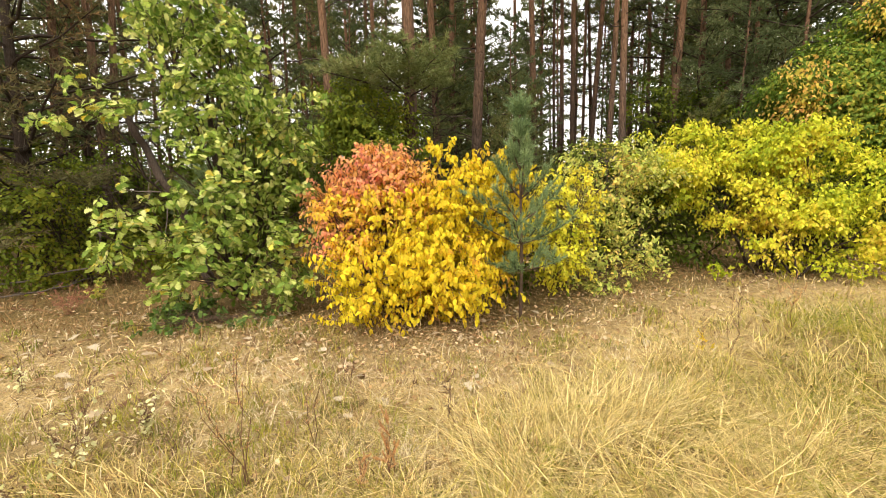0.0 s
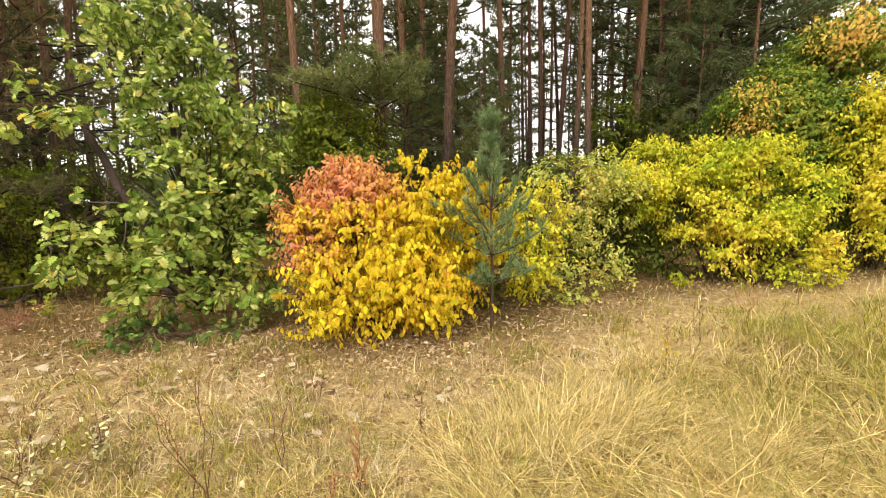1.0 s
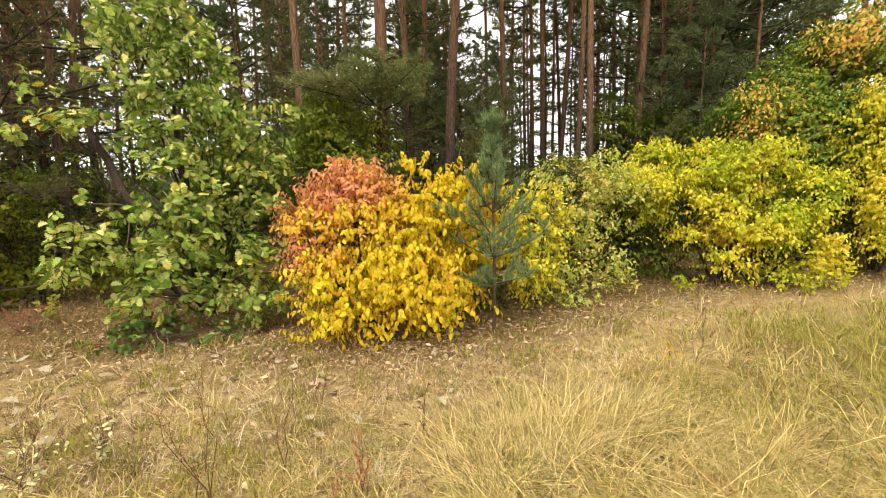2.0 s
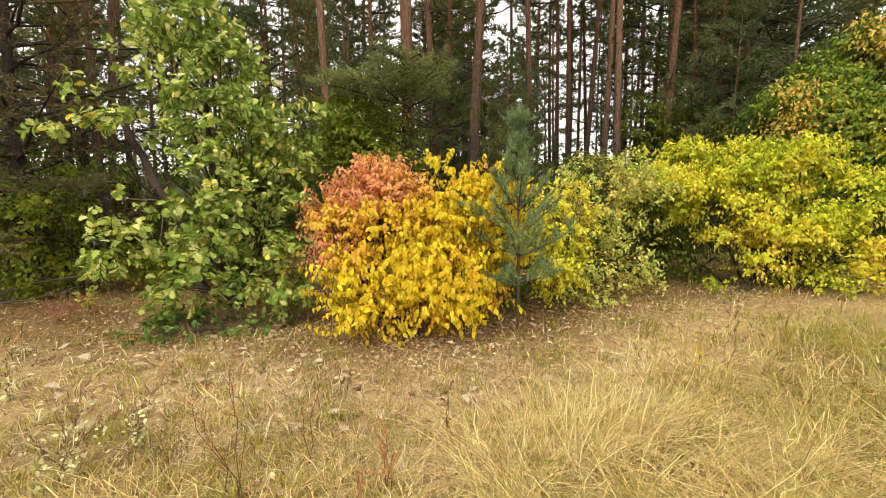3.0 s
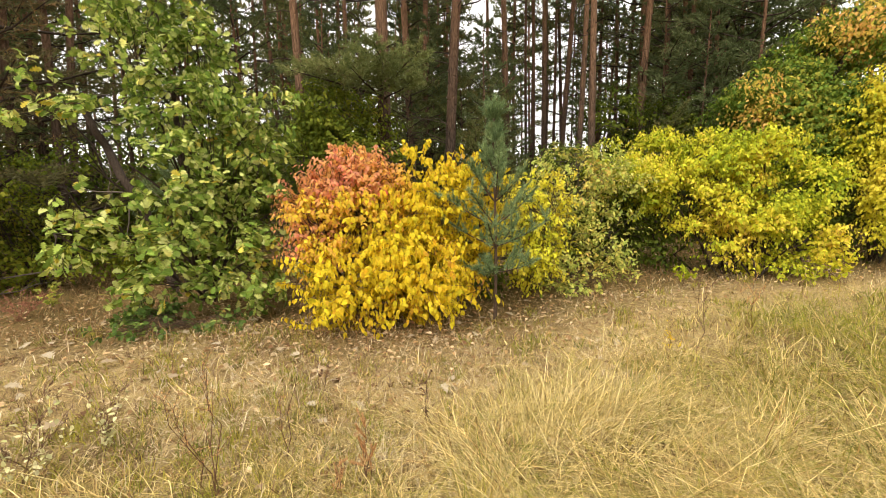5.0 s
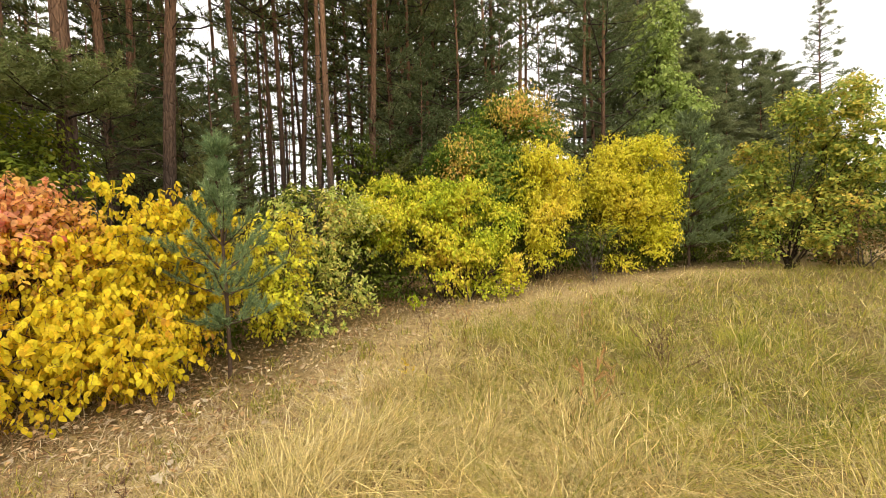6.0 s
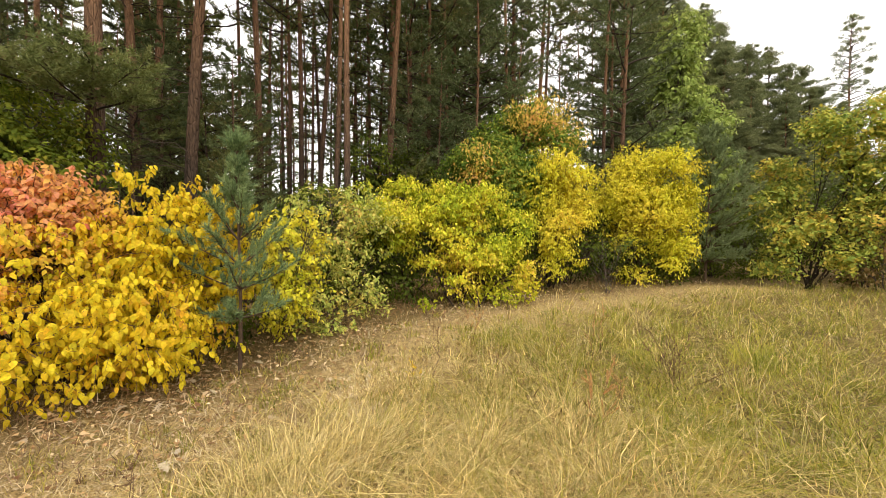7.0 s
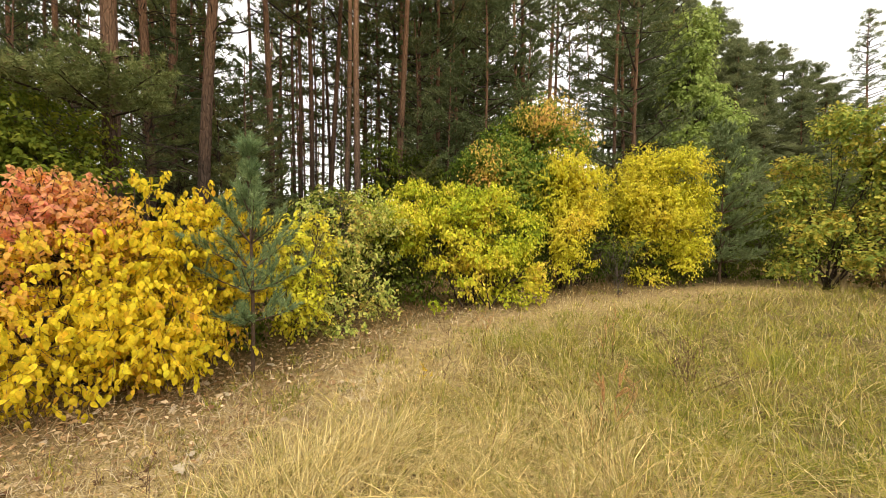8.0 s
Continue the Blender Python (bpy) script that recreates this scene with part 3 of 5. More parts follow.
def sapling_pine(name, label, at, whorls, height, seed, mat, nl=0.068, nw=0.003, shoots=5, dens=85, dia=0.045, shoot=0.14):
    """A young pine: a straight leader, whorls of rising branches with dense needles."""
    r = np.random.default_rng(seed)
    root = thing(name, label, "tree", (at[0], at[1], float(ground_height(at[0], at[1]))))
    tg = Geo()
    zz = np.linspace(-0.02, height - nl, 9)
    line = np.stack([0.012 * np.sin(zz * 2.1), 0.01 * np.sin(zz * 1.7 + 1), zz], -1)
    tg.tube(line, np.linspace(dia / 2, 0.006, 9), 8)
    part("trunk", tg, M_TWIG, root, "slim grey-brown stem with orange young bark")
    P, D = [], []

    def clothe(a, b, per):
        n = int(per * np.linalg.norm(b - a) / 0.01)
        t = r.random(n)[:, None]
        P.append(a + (b - a) * t)
        D.append(np.repeat(unit(b - a)[None], n, 0))

    for z, ln, up in whorls:
        wg = Geo()
        n = shoots + r.integers(0, 2)
        a0 = r.uniform(0, 6.28)
        for i in range(n):
            az = a0 + i * 6.283 / n + r.uniform(-0.3, 0.3)
            w = unit([math.cos(az), math.sin(az), up * r.uniform(0.7, 1.3)])
            L = ln * r.uniform(0.75, 1.15)
            p0 = np.array([np.interp(z, zz, line[:, 0]), np.interp(z, zz, line[:, 1]), z])
            u = np.linspace(0, 1, 6)
            ax = p0 + w * (u * L)[:, None]
            ax[:, 2] += 0.22 * L * u ** 2
            wg.tube(ax, np.linspace(dia * 0.22, 0.003, 6), 5)
            clothe(ax[3], ax[5], dens * 0.1)
            for q in range(10):
                t = r.uniform(0.15, 1.0) * 4.99
                st = ax[int(t)] + (ax[int(t) + 1] - ax[int(t)]) * (t % 1)
                d = unit(w * 0.55 + np.array([0, 0, 0.55]) + r.normal(0, 0.42, 3))
                e = st + d * shoot * r.uniform(0.6, 1.25)
                wg.tube([st, e], [0.003, 0.0015], 3)
                clothe(st + (e - st) * 0.1, e, dens * 0.1)
        part("branch_whorl", wg, M_TWIG, root)
    clothe(line[-4], line[-1], dens * 0.16)
    p, d = np.concatenate(P), np.concatenate(D)
    g = Geo()
    along = unit(d * 0.9 + r.normal(0, 0.42, d.shape))
    g.batch(NEEDLE, p, along, r.normal(size=p.shape), nl * r.uniform(0.7, 1.15, len(p)), np.full(len(p), nw))
    tagged(part("needle_foliage", g, mat, root), kind="stuff")
    return root


# ---- the forest edge: bushes ----
YELLOW = [
    (0.66, 5.3, 0.85, 0.34, 0.3, 0.5),
    (0.85, 5.5, 1.45, 0.3, 0.3, 0.32),
    (-0.78, 4.64, 0.48, 0.54, 0.5, 0.43),
    (0.0, 4.8, 0.54, 0.6, 0.6, 0.52),
    (-0.24, 5.09, 1.08, 0.58, 0.55, 0.46),
    (0.36, 5.2, 1.36, 0.48, 0.5, 0.45),
    (0.55, 5.4, 1.72, 0.3, 0.3, 0.26),
    (-0.06, 5.4, 1.85, 0.26, 0.26, 0.15),
    (0.02, 5.25, 1.5, 0.36, 0.35, 0.3),
    (-1.03, 4.39, 0.12, 0.24, 0.21, 0.13),
]
YELLOW_BACK = [
    (1.95, 6.0, 1.5, 0.3, 0.3, 0.3),
    (1.65, 5.97, 1.18, 0.43, 0.39, 0.63),
    (1.4, 5.65, 0.7, 0.42, 0.36, 0.48),
]
ORANGE = [
    (-0.84, 5.35, 1.55, 0.42, 0.4, 0.36),
    (-0.8, 5.3, 1.8, 0.26, 0.22, 0.18),
    (-1.27, 5.36, 1.42, 0.32, 0.30, 0.34),
    (-0.52, 5.3, 1.5, 0.28, 0.3, 0.26),
    (-1.15, 4.9, 0.92, 0.26, 0.22, 0.2),
    (-1.1, 5.2, 1.6, 0.2, 0.2, 0.24),
    (-0.5, 5.35, 1.68, 0.16, 0.16, 0.2),
]
AMBER = [
    (-1.22, 5.05, 1.18, 0.26, 0.24, 0.26),
    (-0.7, 5.0, 1.2, 0.36, 0.3, 0.3),
    (-0.34, 5.2, 1.5, 0.26, 0.26, 0.28),
    (-1.0, 4.75, 0.72, 0.25, 0.2, 0.2),
]
YG = [
    (3.75, 7.2, 1.5, 0.5, 0.45, 0.45),
    (3.5, 7.6, 1.9, 0.42, 0.4, 0.34),
    (4.3, 7.3, 1.55, 0.55, 0.55, 0.5),
    (4.2, 7.7, 2.0, 0.5, 0.5, 0.45),
    (5.0, 7.1, 1.9, 0.55, 0.5, 0.5),
    (5.75, 6.85, 1.9, 0.55, 0.55, 0.48),
    (5.4, 6.6, 1.1, 0.6, 0.55, 0.45),
    (4.75, 6.85, 1.05, 0.45, 0.45, 0.4),
    (6.35, 6.6, 1.4, 0.48, 0.45, 0.5),
    (6.3, 6.45, 0.6, 0.42, 0.4, 0.35),
    (4.9, 6.45, 0.55, 0.32, 0.32, 0.3),
    (5.72, 6.5, 0.15, 0.56, 0.51, 0.17),
]
MID = [
    (2.63, 6.94, 1.61, 0.75, 0.68, 0.56),
    (2.15, 6.47, 0.74, 0.43, 0.39, 0.51),
    (2.40, 6.07, 0.18, 0.35, 0.32, 0.33),
    (3.1, 6.6, 0.62, 0.5, 0.4, 0.5),
    (3.35, 7.1, 1.45, 0.45, 0.4, 0.35),
    (1.9, 6.2, 0.35, 0.4, 0.35, 0.3),
]
MAPLE = [
    (8.3, 8.6, 4.05, 0.85, 0.8, 0.6),
    (8.65, 8.4, 4.75, 0.35, 0.3, 0.35),
    (9.1, 7.9, 3.9, 0.5, 0.5, 0.6),
    (7.4, 8.95, 3.55, 0.75, 0.7, 0.6),
    (6.9, 9.0, 3.0, 0.55, 0.5, 0.6),
    (7.8, 8.6, 2.6, 0.9, 0.8, 0.9),
    (8.6, 8.2, 2.8, 0.8, 0.7, 0.9),
]
MAPLE_TOP = [
    (8.6, 8.3, 4.4, 0.95, 0.8, 0.45),
    (8.65, 8.35, 4.95, 0.25, 0.22, 0.25),
    (9.2, 7.75, 4.0, 0.5, 0.5, 0.5),
    (6.75, 8.45, 3.1, 0.45, 0.42, 0.55),
]
Y2 = [
    (8.4, 7.3, 3.0, 0.5, 0.5, 0.42),
    (8.15, 7.4, 2.45, 0.55, 0.5, 0.5),
    (8.75, 7.0, 2.55, 0.45, 0.45, 0.6),
    (8.3, 7.1, 1.8, 0.45, 0.45, 0.5),
    (8.05, 7.0, 1.35, 0.45, 0.45, 0.45),
    (7.95, 6.65, 0.72, 0.34, 0.3, 0.34),
    (8.7, 6.9, 1.75, 0.35, 0.35, 0.4),
]
Y3 = [
    (11.35, 6.9, 3.2, 0.65, 0.65, 0.5),
    (11.75, 6.3, 3.15, 0.5, 0.55, 0.5),
    (10.85, 7.3, 2.6, 0.55, 0.55, 0.55),
    (11.9, 6.05, 2.4, 0.5, 0.5, 0.6),
    (11.4, 6.6, 2.2, 0.75, 0.75, 0.6),
    (11.0, 7.0, 1.5, 0.55, 0.55, 0.5),
    (11.7, 6.1, 1.4, 0.55, 0.55, 0.55),
    (11.75, 5.9, 0.8, 0.4, 0.4, 0.38),
    (10.8, 6.6, 0.3, 0.45, 0.45, 0.24),
    (11.2, 7.15, 3.65, 0.2, 0.2, 0.2),
]
CONE = [
    (19.54, 10.29, 9.82, 0.89, 0.80, 1.37),
    (19.69, 10.00, 7.94, 1.04, 0.93, 1.29),
    (19.82, 9.75, 6.07, 1.27, 1.15, 1.37),
]
OAK2 = [
    (14.88, 4.66, 3.10, 0.6, 0.5, 0.45),
    (14.65, 3.66, 4.1, 0.6, 0.55, 0.5),
    (14.62, 2.88, 4.3, 0.45, 0.40, 0.6),
    (14.7, 3.2, 3.2, 0.65, 0.5, 0.4),
    (14.08, 4.21, 1.6, 0.6, 0.5, 0.4),
    (14.3, 4.6, 2.35, 0.5, 0.5, 0.35),
    (14.1, 4.5, 0.75, 0.5, 0.4, 0.4),
    (14.50, 3.41, 1.75, 0.6, 0.5, 0.35),
    (14.9, 3.0, 2.4, 0.6, 0.5, 0.3),
    (14.4, 3.1, 0.95, 0.5, 0.45, 0.3),
    (14.5, 2.5, 1.6, 0.4, 0.4, 0.3),
    (14.8, 2.2, 3.25, 0.5, 0.45, 0.45),
    (14.9, 2.1, 2.45, 0.5, 0.45, 0.4),
]
BROWN = [
    (15.34, 2.84, 1.26, 0.48, 0.43, 1.22),
]
LEFTSH = [
    (-6.55, 6.88, 1.16, 0.76, 0.68, 0.68),
    (-6.15, 7.88, 1.89, 0.50, 0.45, 0.61),
    (-5.80, 6.88, 0.68, 0.44, 0.40, 0.36),
    (-6.7, 7.1, 0.4, 0.8, 0.6, 0.4),
    (-5.3, 7.4, 0.45, 0.7, 0.6, 0.45),
    (-4.6, 8.0, 0.7, 0.8, 0.6, 0.6),
]
UNDER = [
    (-1.67, 10.37, 3.20, 1.06, 0.95, 0.73),
    (-2.32, 10.25, 2.61, 0.79, 0.71, 0.59),
    (-1.12, 9.94, 2.19, 0.77, 0.69, 0.51),
]
UNDER2 = [
    (-3.24, 8.41, 1.90, 0.89, 0.80, 0.81),
    (-3.53, 7.75, 1.08, 0.58, 0.52, 0.61),
]
UNDER3 = [
    (5.81, 12.73, 3.25, 0.76, 0.69, 0.90),
    (7.57, 12.94, 3.42, 0.88, 0.79, 0.75),
]
UNDER4 = [
    (2.90, 8.51, 1.82, 0.76, 0.69, 0.44),
    (3.30, 7.82, 1.27, 0.60, 0.54, 0.51),
]
OAK = [
    (-3.19, 5.80, 3.77, 0.56, 0.50, 0.43),
    (-2.77, 5.90, 3.32, 0.45, 0.41, 0.44),
    (-3.43, 5.42, 3.12, 0.33, 0.30, 0.41),
    (-3.96, 4.93, 2.56, 0.29, 0.26, 0.28),
    (-3.61, 5.18, 2.29, 0.33, 0.30, 0.23),
    (-2.90, 5.61, 2.62, 0.57, 0.51, 0.43),
    (-2.14, 6.0, 2.47, 0.46, 0.4, 0.45),
    (-2.90, 5.39, 1.97, 0.37, 0.34, 0.28),
    (-2.0, 5.85, 2.0, 0.45, 0.4, 0.3),
    (-3.57, 4.84, 1.51, 0.24, 0.21, 0.19),
    (-2.67, 5.39, 1.35, 0.66, 0.59, 0.32),
    (-3.50, 4.52, 1.04, 0.39, 0.35, 0.21),
    (-2.60, 5.20, 0.94, 0.58, 0.52, 0.20),
    (-2.84, 4.73, 0.56, 0.45, 0.41, 0.28),
    (-2.07, 5.4, 0.5, 0.5, 0.42, 0.36),
    (-1.95, 5.7, 1.35, 0.46, 0.4, 0.35),
    (-2.25, 5.35, 0.95, 0.45, 0.4, 0.25),
]

shrub("yellow_bush", "bright yellow autumn bush with large drooping oval leaves", "bush", (-0.1, 5.1), YELLOW, 1650, 8, 0.066, OVATE, M_YELLOW, 11, single=300, twig=0.26, droop=1.5, stems=18, stem_r=0.011, clumps=26, tight=0.34, flat=0.5)
shrub("yellow_bush", "smaller yellow bush standing behind the young pine", "bush", (1.65, 6.1), YELLOW_BACK, 420, 7, 0.06, OVATE, M_GOLD, 12, twig=0.22, droop=0.8, stems=6, stem_r=0.012)
shrub("orange_bush", "orange-red autumn bush with oval leaves and dark stems", "bush", (-0.95, 5.6), ORANGE, 950, 8, 0.058, OVATE, M_ORANGE, 13, single=200, twig=0.22, droop=1.0, stems=8, stem_r=0.014, bark=M_DARK_BARK, clumps=12, tight=0.52, upright=0.7)
shrub("amber_bush", "yellow bush flushed with orange, between orange and yellow leaves", "bush", (-0.7, 5.25), AMBER, 440, 8, 0.058, OVATE, M_AMBER, 28, twig=0.22, droop=1.1, stems=8, stem_r=0.013, bark=M_DARK_BARK, clumps=12, tight=0.5, upright=0.5)
shrub("yellow_green_bush", "broad yellow-green bush with dense oval leaves and bare dark stems below", "bush", (5.6, 7.4), YG, 3700, 7, 0.07, OVATE_FAR, M_YELLOWGREEN, 14, twig=0.3, droop=1.2, upright=0.7, stems=22, stem_r=0.02, bark=M_DARK_BARK, spread=1.6, clumps=16, tight=0.27, flat=0.7)
shrub("green_shrub", "thin green shrub with yellowing leaves and grey stems", "bush", (2.5, 7.0), MID, 760, 7, 0.07, OVATE_FAR, M_PALEGREEN, 15, twig=0.25, droop=0.5, stems=9, stem_r=0.012, bark=M_GREY_TWIG, single=160)
shrub("maple_tree", "small green maple turning orange and yellow at the top", "tree", (8.3, 8.7), MAPLE, 4600, 7, 0.085, OVATE_FAR, M_MAPLE, 16, twig=0.32, droop=0.9, stems=7, stem_r=0.05, bark=M_DARK_BARK, clumps=12, tight=0.46, turned=(MAPLE_TOP, 520, M_TURNING, "orange and yellow leaves of the crown's outer sprays"))
shrub("golden_bush", "golden yellow bush with hanging leaf sprays", "bush", (8.6, 7.5), Y2, 2000, 7, 0.07, OVATE_FAR, M_GOLD, 17, twig=0.28, droop=1.2, stems=8, stem_r=0.02, bark=M_DARK_BARK, clumps=12, tight=0.52)
shrub("golden_bush", "rounded golden yellow bush at the edge of tall grass", "bush", (11.4, 6.9), Y3, 3600, 7, 0.072, OVATE_FAR, M_GOLD, 18, twig=0.3, droop=1.0, stems=9, stem_r=0.022, bark=M_DARK_BARK, clumps=12, tight=0.52)
shrub("deciduous_tree", "tall narrow bright green tree among the pines", "tree", (19.7, 10.2), CONE + [(19.9, 9.9, 4.2, 1.4, 1.3, 1.3), (19.45, 10.45, 10.7, 0.4, 0.4, 0.6)], 3000, 7, 0.18, OVATE_FAR, M_CONE, 19, twig=0.5, droop=0.7, stems=6, stem_r=0.09, bark=M_DARK_BARK, clumps=14, tight=0.55)
shrub("young_oak", "young oak turning yellow-brown beside tall grass", "tree", (14.7, 4.0), OAK2, 2600, 6, 0.1, LOBED_FAR, M_OAK2, 20, twig=0.35, droop=0.3, stems=11, stem_r=0.024, bark=M_DARK_BARK, clumps=11, tight=0.42, spread=0.15, flat=0.45)
shrub("brown_shrub", "brownish half-bare shrub at the meadow's edge", "bush", (15.5, 2.6), BROWN + [(15.8, 1.6, 1.3, 0.8, 0.8, 1.1), (15.5, 3.2, 0.7, 0.7, 0.7, 0.6)], 640, 5, 0.1, OVATE_FAR, M_BROWN, 21, twig=0.3, droop=0.4, stems=9, stem_r=0.015, bark=M_GREY_TWIG)
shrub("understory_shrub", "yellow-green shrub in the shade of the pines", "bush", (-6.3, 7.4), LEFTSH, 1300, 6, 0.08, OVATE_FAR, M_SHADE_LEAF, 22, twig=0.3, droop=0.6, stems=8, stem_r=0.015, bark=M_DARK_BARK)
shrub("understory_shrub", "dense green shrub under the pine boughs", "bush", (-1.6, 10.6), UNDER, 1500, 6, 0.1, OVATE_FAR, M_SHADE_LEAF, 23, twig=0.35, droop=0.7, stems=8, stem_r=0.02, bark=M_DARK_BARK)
shrub("understory_shrub", "green shrub behind the oak, leaves darkened for shade", "bush", (-3.3, 8.6), UNDER2, 900, 6, 0.1, OVATE_FAR, M_UNDER, 24, twig=0.35, droop=0.7, stems=8, stem_r=0.02, bark=M_DARK_BARK)
shrub("understory_shrub", "green shrub between the pine trunks, leaves darkened for shade", "bush", (6.6, 13.0), UNDER3, 700, 6, 0.13, OVATE_FAR, M_UNDER, 25, twig=0.4, droop=0.6, stems=8, stem_r=0.02, bark=M_DARK_BARK)
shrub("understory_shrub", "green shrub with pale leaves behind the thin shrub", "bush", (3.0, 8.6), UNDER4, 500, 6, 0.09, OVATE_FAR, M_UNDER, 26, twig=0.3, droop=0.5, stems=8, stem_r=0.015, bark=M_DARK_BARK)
oak = shrub("oak_sapling", "young oak tree with green lobed leaves and some yellow ones", "tree", (-2.95, 6.15), OAK, 780, 10, 0.096, OAK_LEAF, M_OAK, 27, single=300, tumble=0.8, twig=0.2, droop=0.25, stems=15, stem_r=0.022, bark=M_DARK_BARK, spread=0.08, upright=0.2, clumps=9, tight=0.46, flat=0.5)
otr = Geo()
otr.tube(bend((0, 0, -0.05), (-0.15, -0.35, 3.9), 9, 0.0, rng), np.linspace(0.055, 0.012, 9), 9)
part("trunk", otr, M_DARK_BARK, oak, "dark slender oak trunk")

# shrub belt deeper in the wood
r = np.random.default_rng(5)
BELT = [(3.7, 8.3, 0.8), (4.6, 8.9, 0.9), (1.0, 7.3, 0.7), (7.2, 8.6, 0.9), (9.8, 7.9, 0.8), (12.3, 7.2, 0.8), (-9.5, 9.8, 1.3), (-8.5, 12, 1.5), (-5.6, 10.5, 1.3), (-5, 13, 1.6), (5.2, 11.4, 1.2), (4.8, 13.5, 0.9), (8.6, 11.6, 1.5), (10.5, 12.4, 1.7), (10.2, 9.8, 1.4), (13, 10, 1.6), (12.6, 8.2, 1.2), (15.4, 8.6, 1.6), (17.2, 7.2, 1.6), (17.6, 5.2, 1.5), (19, 3.6, 1.6), (22, 6.5, 2.0), (-12, 10, 1.6), (-14, 13, 1.8), (16.4, 3.4, 1.5), (15.2, 6.6, 1.3), (16.4, 5.6, 1.3), (14.6, 7.6, 1.2), (17.0, 1.6, 1.8), (17.5, -0.5, 1.8)]
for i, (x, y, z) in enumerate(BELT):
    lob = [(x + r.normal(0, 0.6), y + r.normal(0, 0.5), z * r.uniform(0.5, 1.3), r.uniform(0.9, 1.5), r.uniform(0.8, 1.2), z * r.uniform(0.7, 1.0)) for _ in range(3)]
    shrub("understory_shrub", "green understory shrub in the pine wood, leaves darkened for shade", "bush", (x, y), lob, *((440, 5, 0.17) if y > 9.4 else (560, 6, 0.085)), OVATE_FAR, M_UNDER, 40 + i, twig=0.4, droop=0.6, stems=6, stem_r=0.02, bark=M_DARK_BARK, group="understory shrubs")


def far_thicket():
    """Undergrowth far in the wood, too distant to tell bush from bush."""
    r = np.random.default_rng(77)
    n = 60000
    d, a = r.uniform(20, 60, n), np.radians(r.uniform(-60, 102, n))
    x, y = d * np.sin(a), d * np.cos(a)
    top = 4.2 + 3.0 * noise1(np.stack([x, y, 0 * x], -1), 0.22)
    z = top * r.random(n) ** 0.8
    g = Geo()
    g.batch(OVATE_FAR, np.stack([x, y, z], -1), r.normal(size=(n, 3)), r.normal(size=(n, 3)), d * r.uniform(0.007, 0.011, n))
    tagged(new("far_undergrowth", g.mesh("far_undergrowth", M_UNDER)), "dense green undergrowth far back in the pine wood", "undergrowth", kind="stuff")


far_thicket()

# ---- pines ----
sapling_pine("pine_sapling", "young blue-green pine sapling with upswept branches", (0.85, 4.78), [(0.6, 0.42, 0.1), (0.9, 0.58, 0.3), (1.14, 0.56, 0.5), (1.4, 0.5, 0.95), (1.72, 0.24, 1.6), (2.0, 0.16, 2.5), (2.25, 0.1, 3.0)], 2.6, 51, M_NEEDLE_NEAR, nl=0.068, nw=0.0058, dens=70, shoots=5)
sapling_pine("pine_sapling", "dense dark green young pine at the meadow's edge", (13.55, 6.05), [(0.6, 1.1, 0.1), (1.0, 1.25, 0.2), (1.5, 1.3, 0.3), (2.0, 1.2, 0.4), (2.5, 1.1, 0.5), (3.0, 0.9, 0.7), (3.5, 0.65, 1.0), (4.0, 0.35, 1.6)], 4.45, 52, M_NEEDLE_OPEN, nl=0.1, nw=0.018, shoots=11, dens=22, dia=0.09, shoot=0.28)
sapling_pine("pine_sapling", "small dark pine sapling in the shade of the oak", (-3.9, 7.3), [(0.5, 0.6, 0.2), (0.9, 0.65, 0.3), (1.3, 0.6, 0.5), (1.7, 0.45, 0.8), (2.1, 0.3, 1.2)], 2.5, 53, M_NEEDLE_NEAR, nl=0.075, nw=0.006, shoots=6, dens=22, dia=0.05, shoot=0.18)

TALL = "tall straight Scots pine with orange-brown bark"
protos = [
    pine("pine_tree", TALL, (-2.7, 10.9), 20, 0.23, 8.2, 38, 2.5, 61, 0.004, dead=16),
    pine("pine_tree", TALL, (0.8, 11.3), 19, 0.30, 7.4, 40, 2.7, 62, 0.07, dead=18),
    pine("pine_tree", TALL, (4.7, 11.5), 20, 0.20, 9.2, 32, 2.2, 63, 0.006, dead=14),
    pine("pine_tree", TALL, (8.6, 16.8), 18, 0.27, 3.4, 50, 2.6, 64, -0.003, dead=14),
]
pine("pine_tree", "branchy Scots pine with a low drooping bough", (-0.75, 10.8), 18, 0.37, 8.0, 28, 2.6, 65, -0.004, dead=16, mat=M_NEEDLE_LIT, needles=18, tufts=5, nl=0.12, nw=0.018, special=[(3.7 + 0.05 * q, 155 + (q * 37) % 90, 1.8 + 0.25 * (q % 3), 0.0 + 0.02 * (q % 3)) for q in range(9)])
dying = pine("pine_tree", "dying pine with grey dead branches and browning needles", (-7.4, 7.7), 12, 0.2, 0.7, 96, 2.6, 66, 0.01, dead=70, bark=M_DARK_BARK, dead_mat=M_GREY_TWIG, mat=M_DEAD_NEEDLE, needles=15, tufts=5, nl=0.1, nw=0.015, special=((1.0, 150, 2.8, -0.1), (1.6, 120, 2.4, 0.0), (2.3, 160, 2.6, 0.0)))
for x, y, q in [(-8.4, 6.6, 0.7)]:
    copy_thing(dying, Matrix.Translation((x, y, 0)) @ Matrix.Rotation(x, 4, "Z") @ Matrix.Scale(q, 4))
shaded = pine("pine_tree", "suppressed pine in deep shade with brown twiggy boughs", (-0.2, 12.7), 5.2, 0.1, 0.5, 44, 1.9, 68, 0.0, dead=90, needles=7, nl=0.13, nw=0.018, limbs=False)
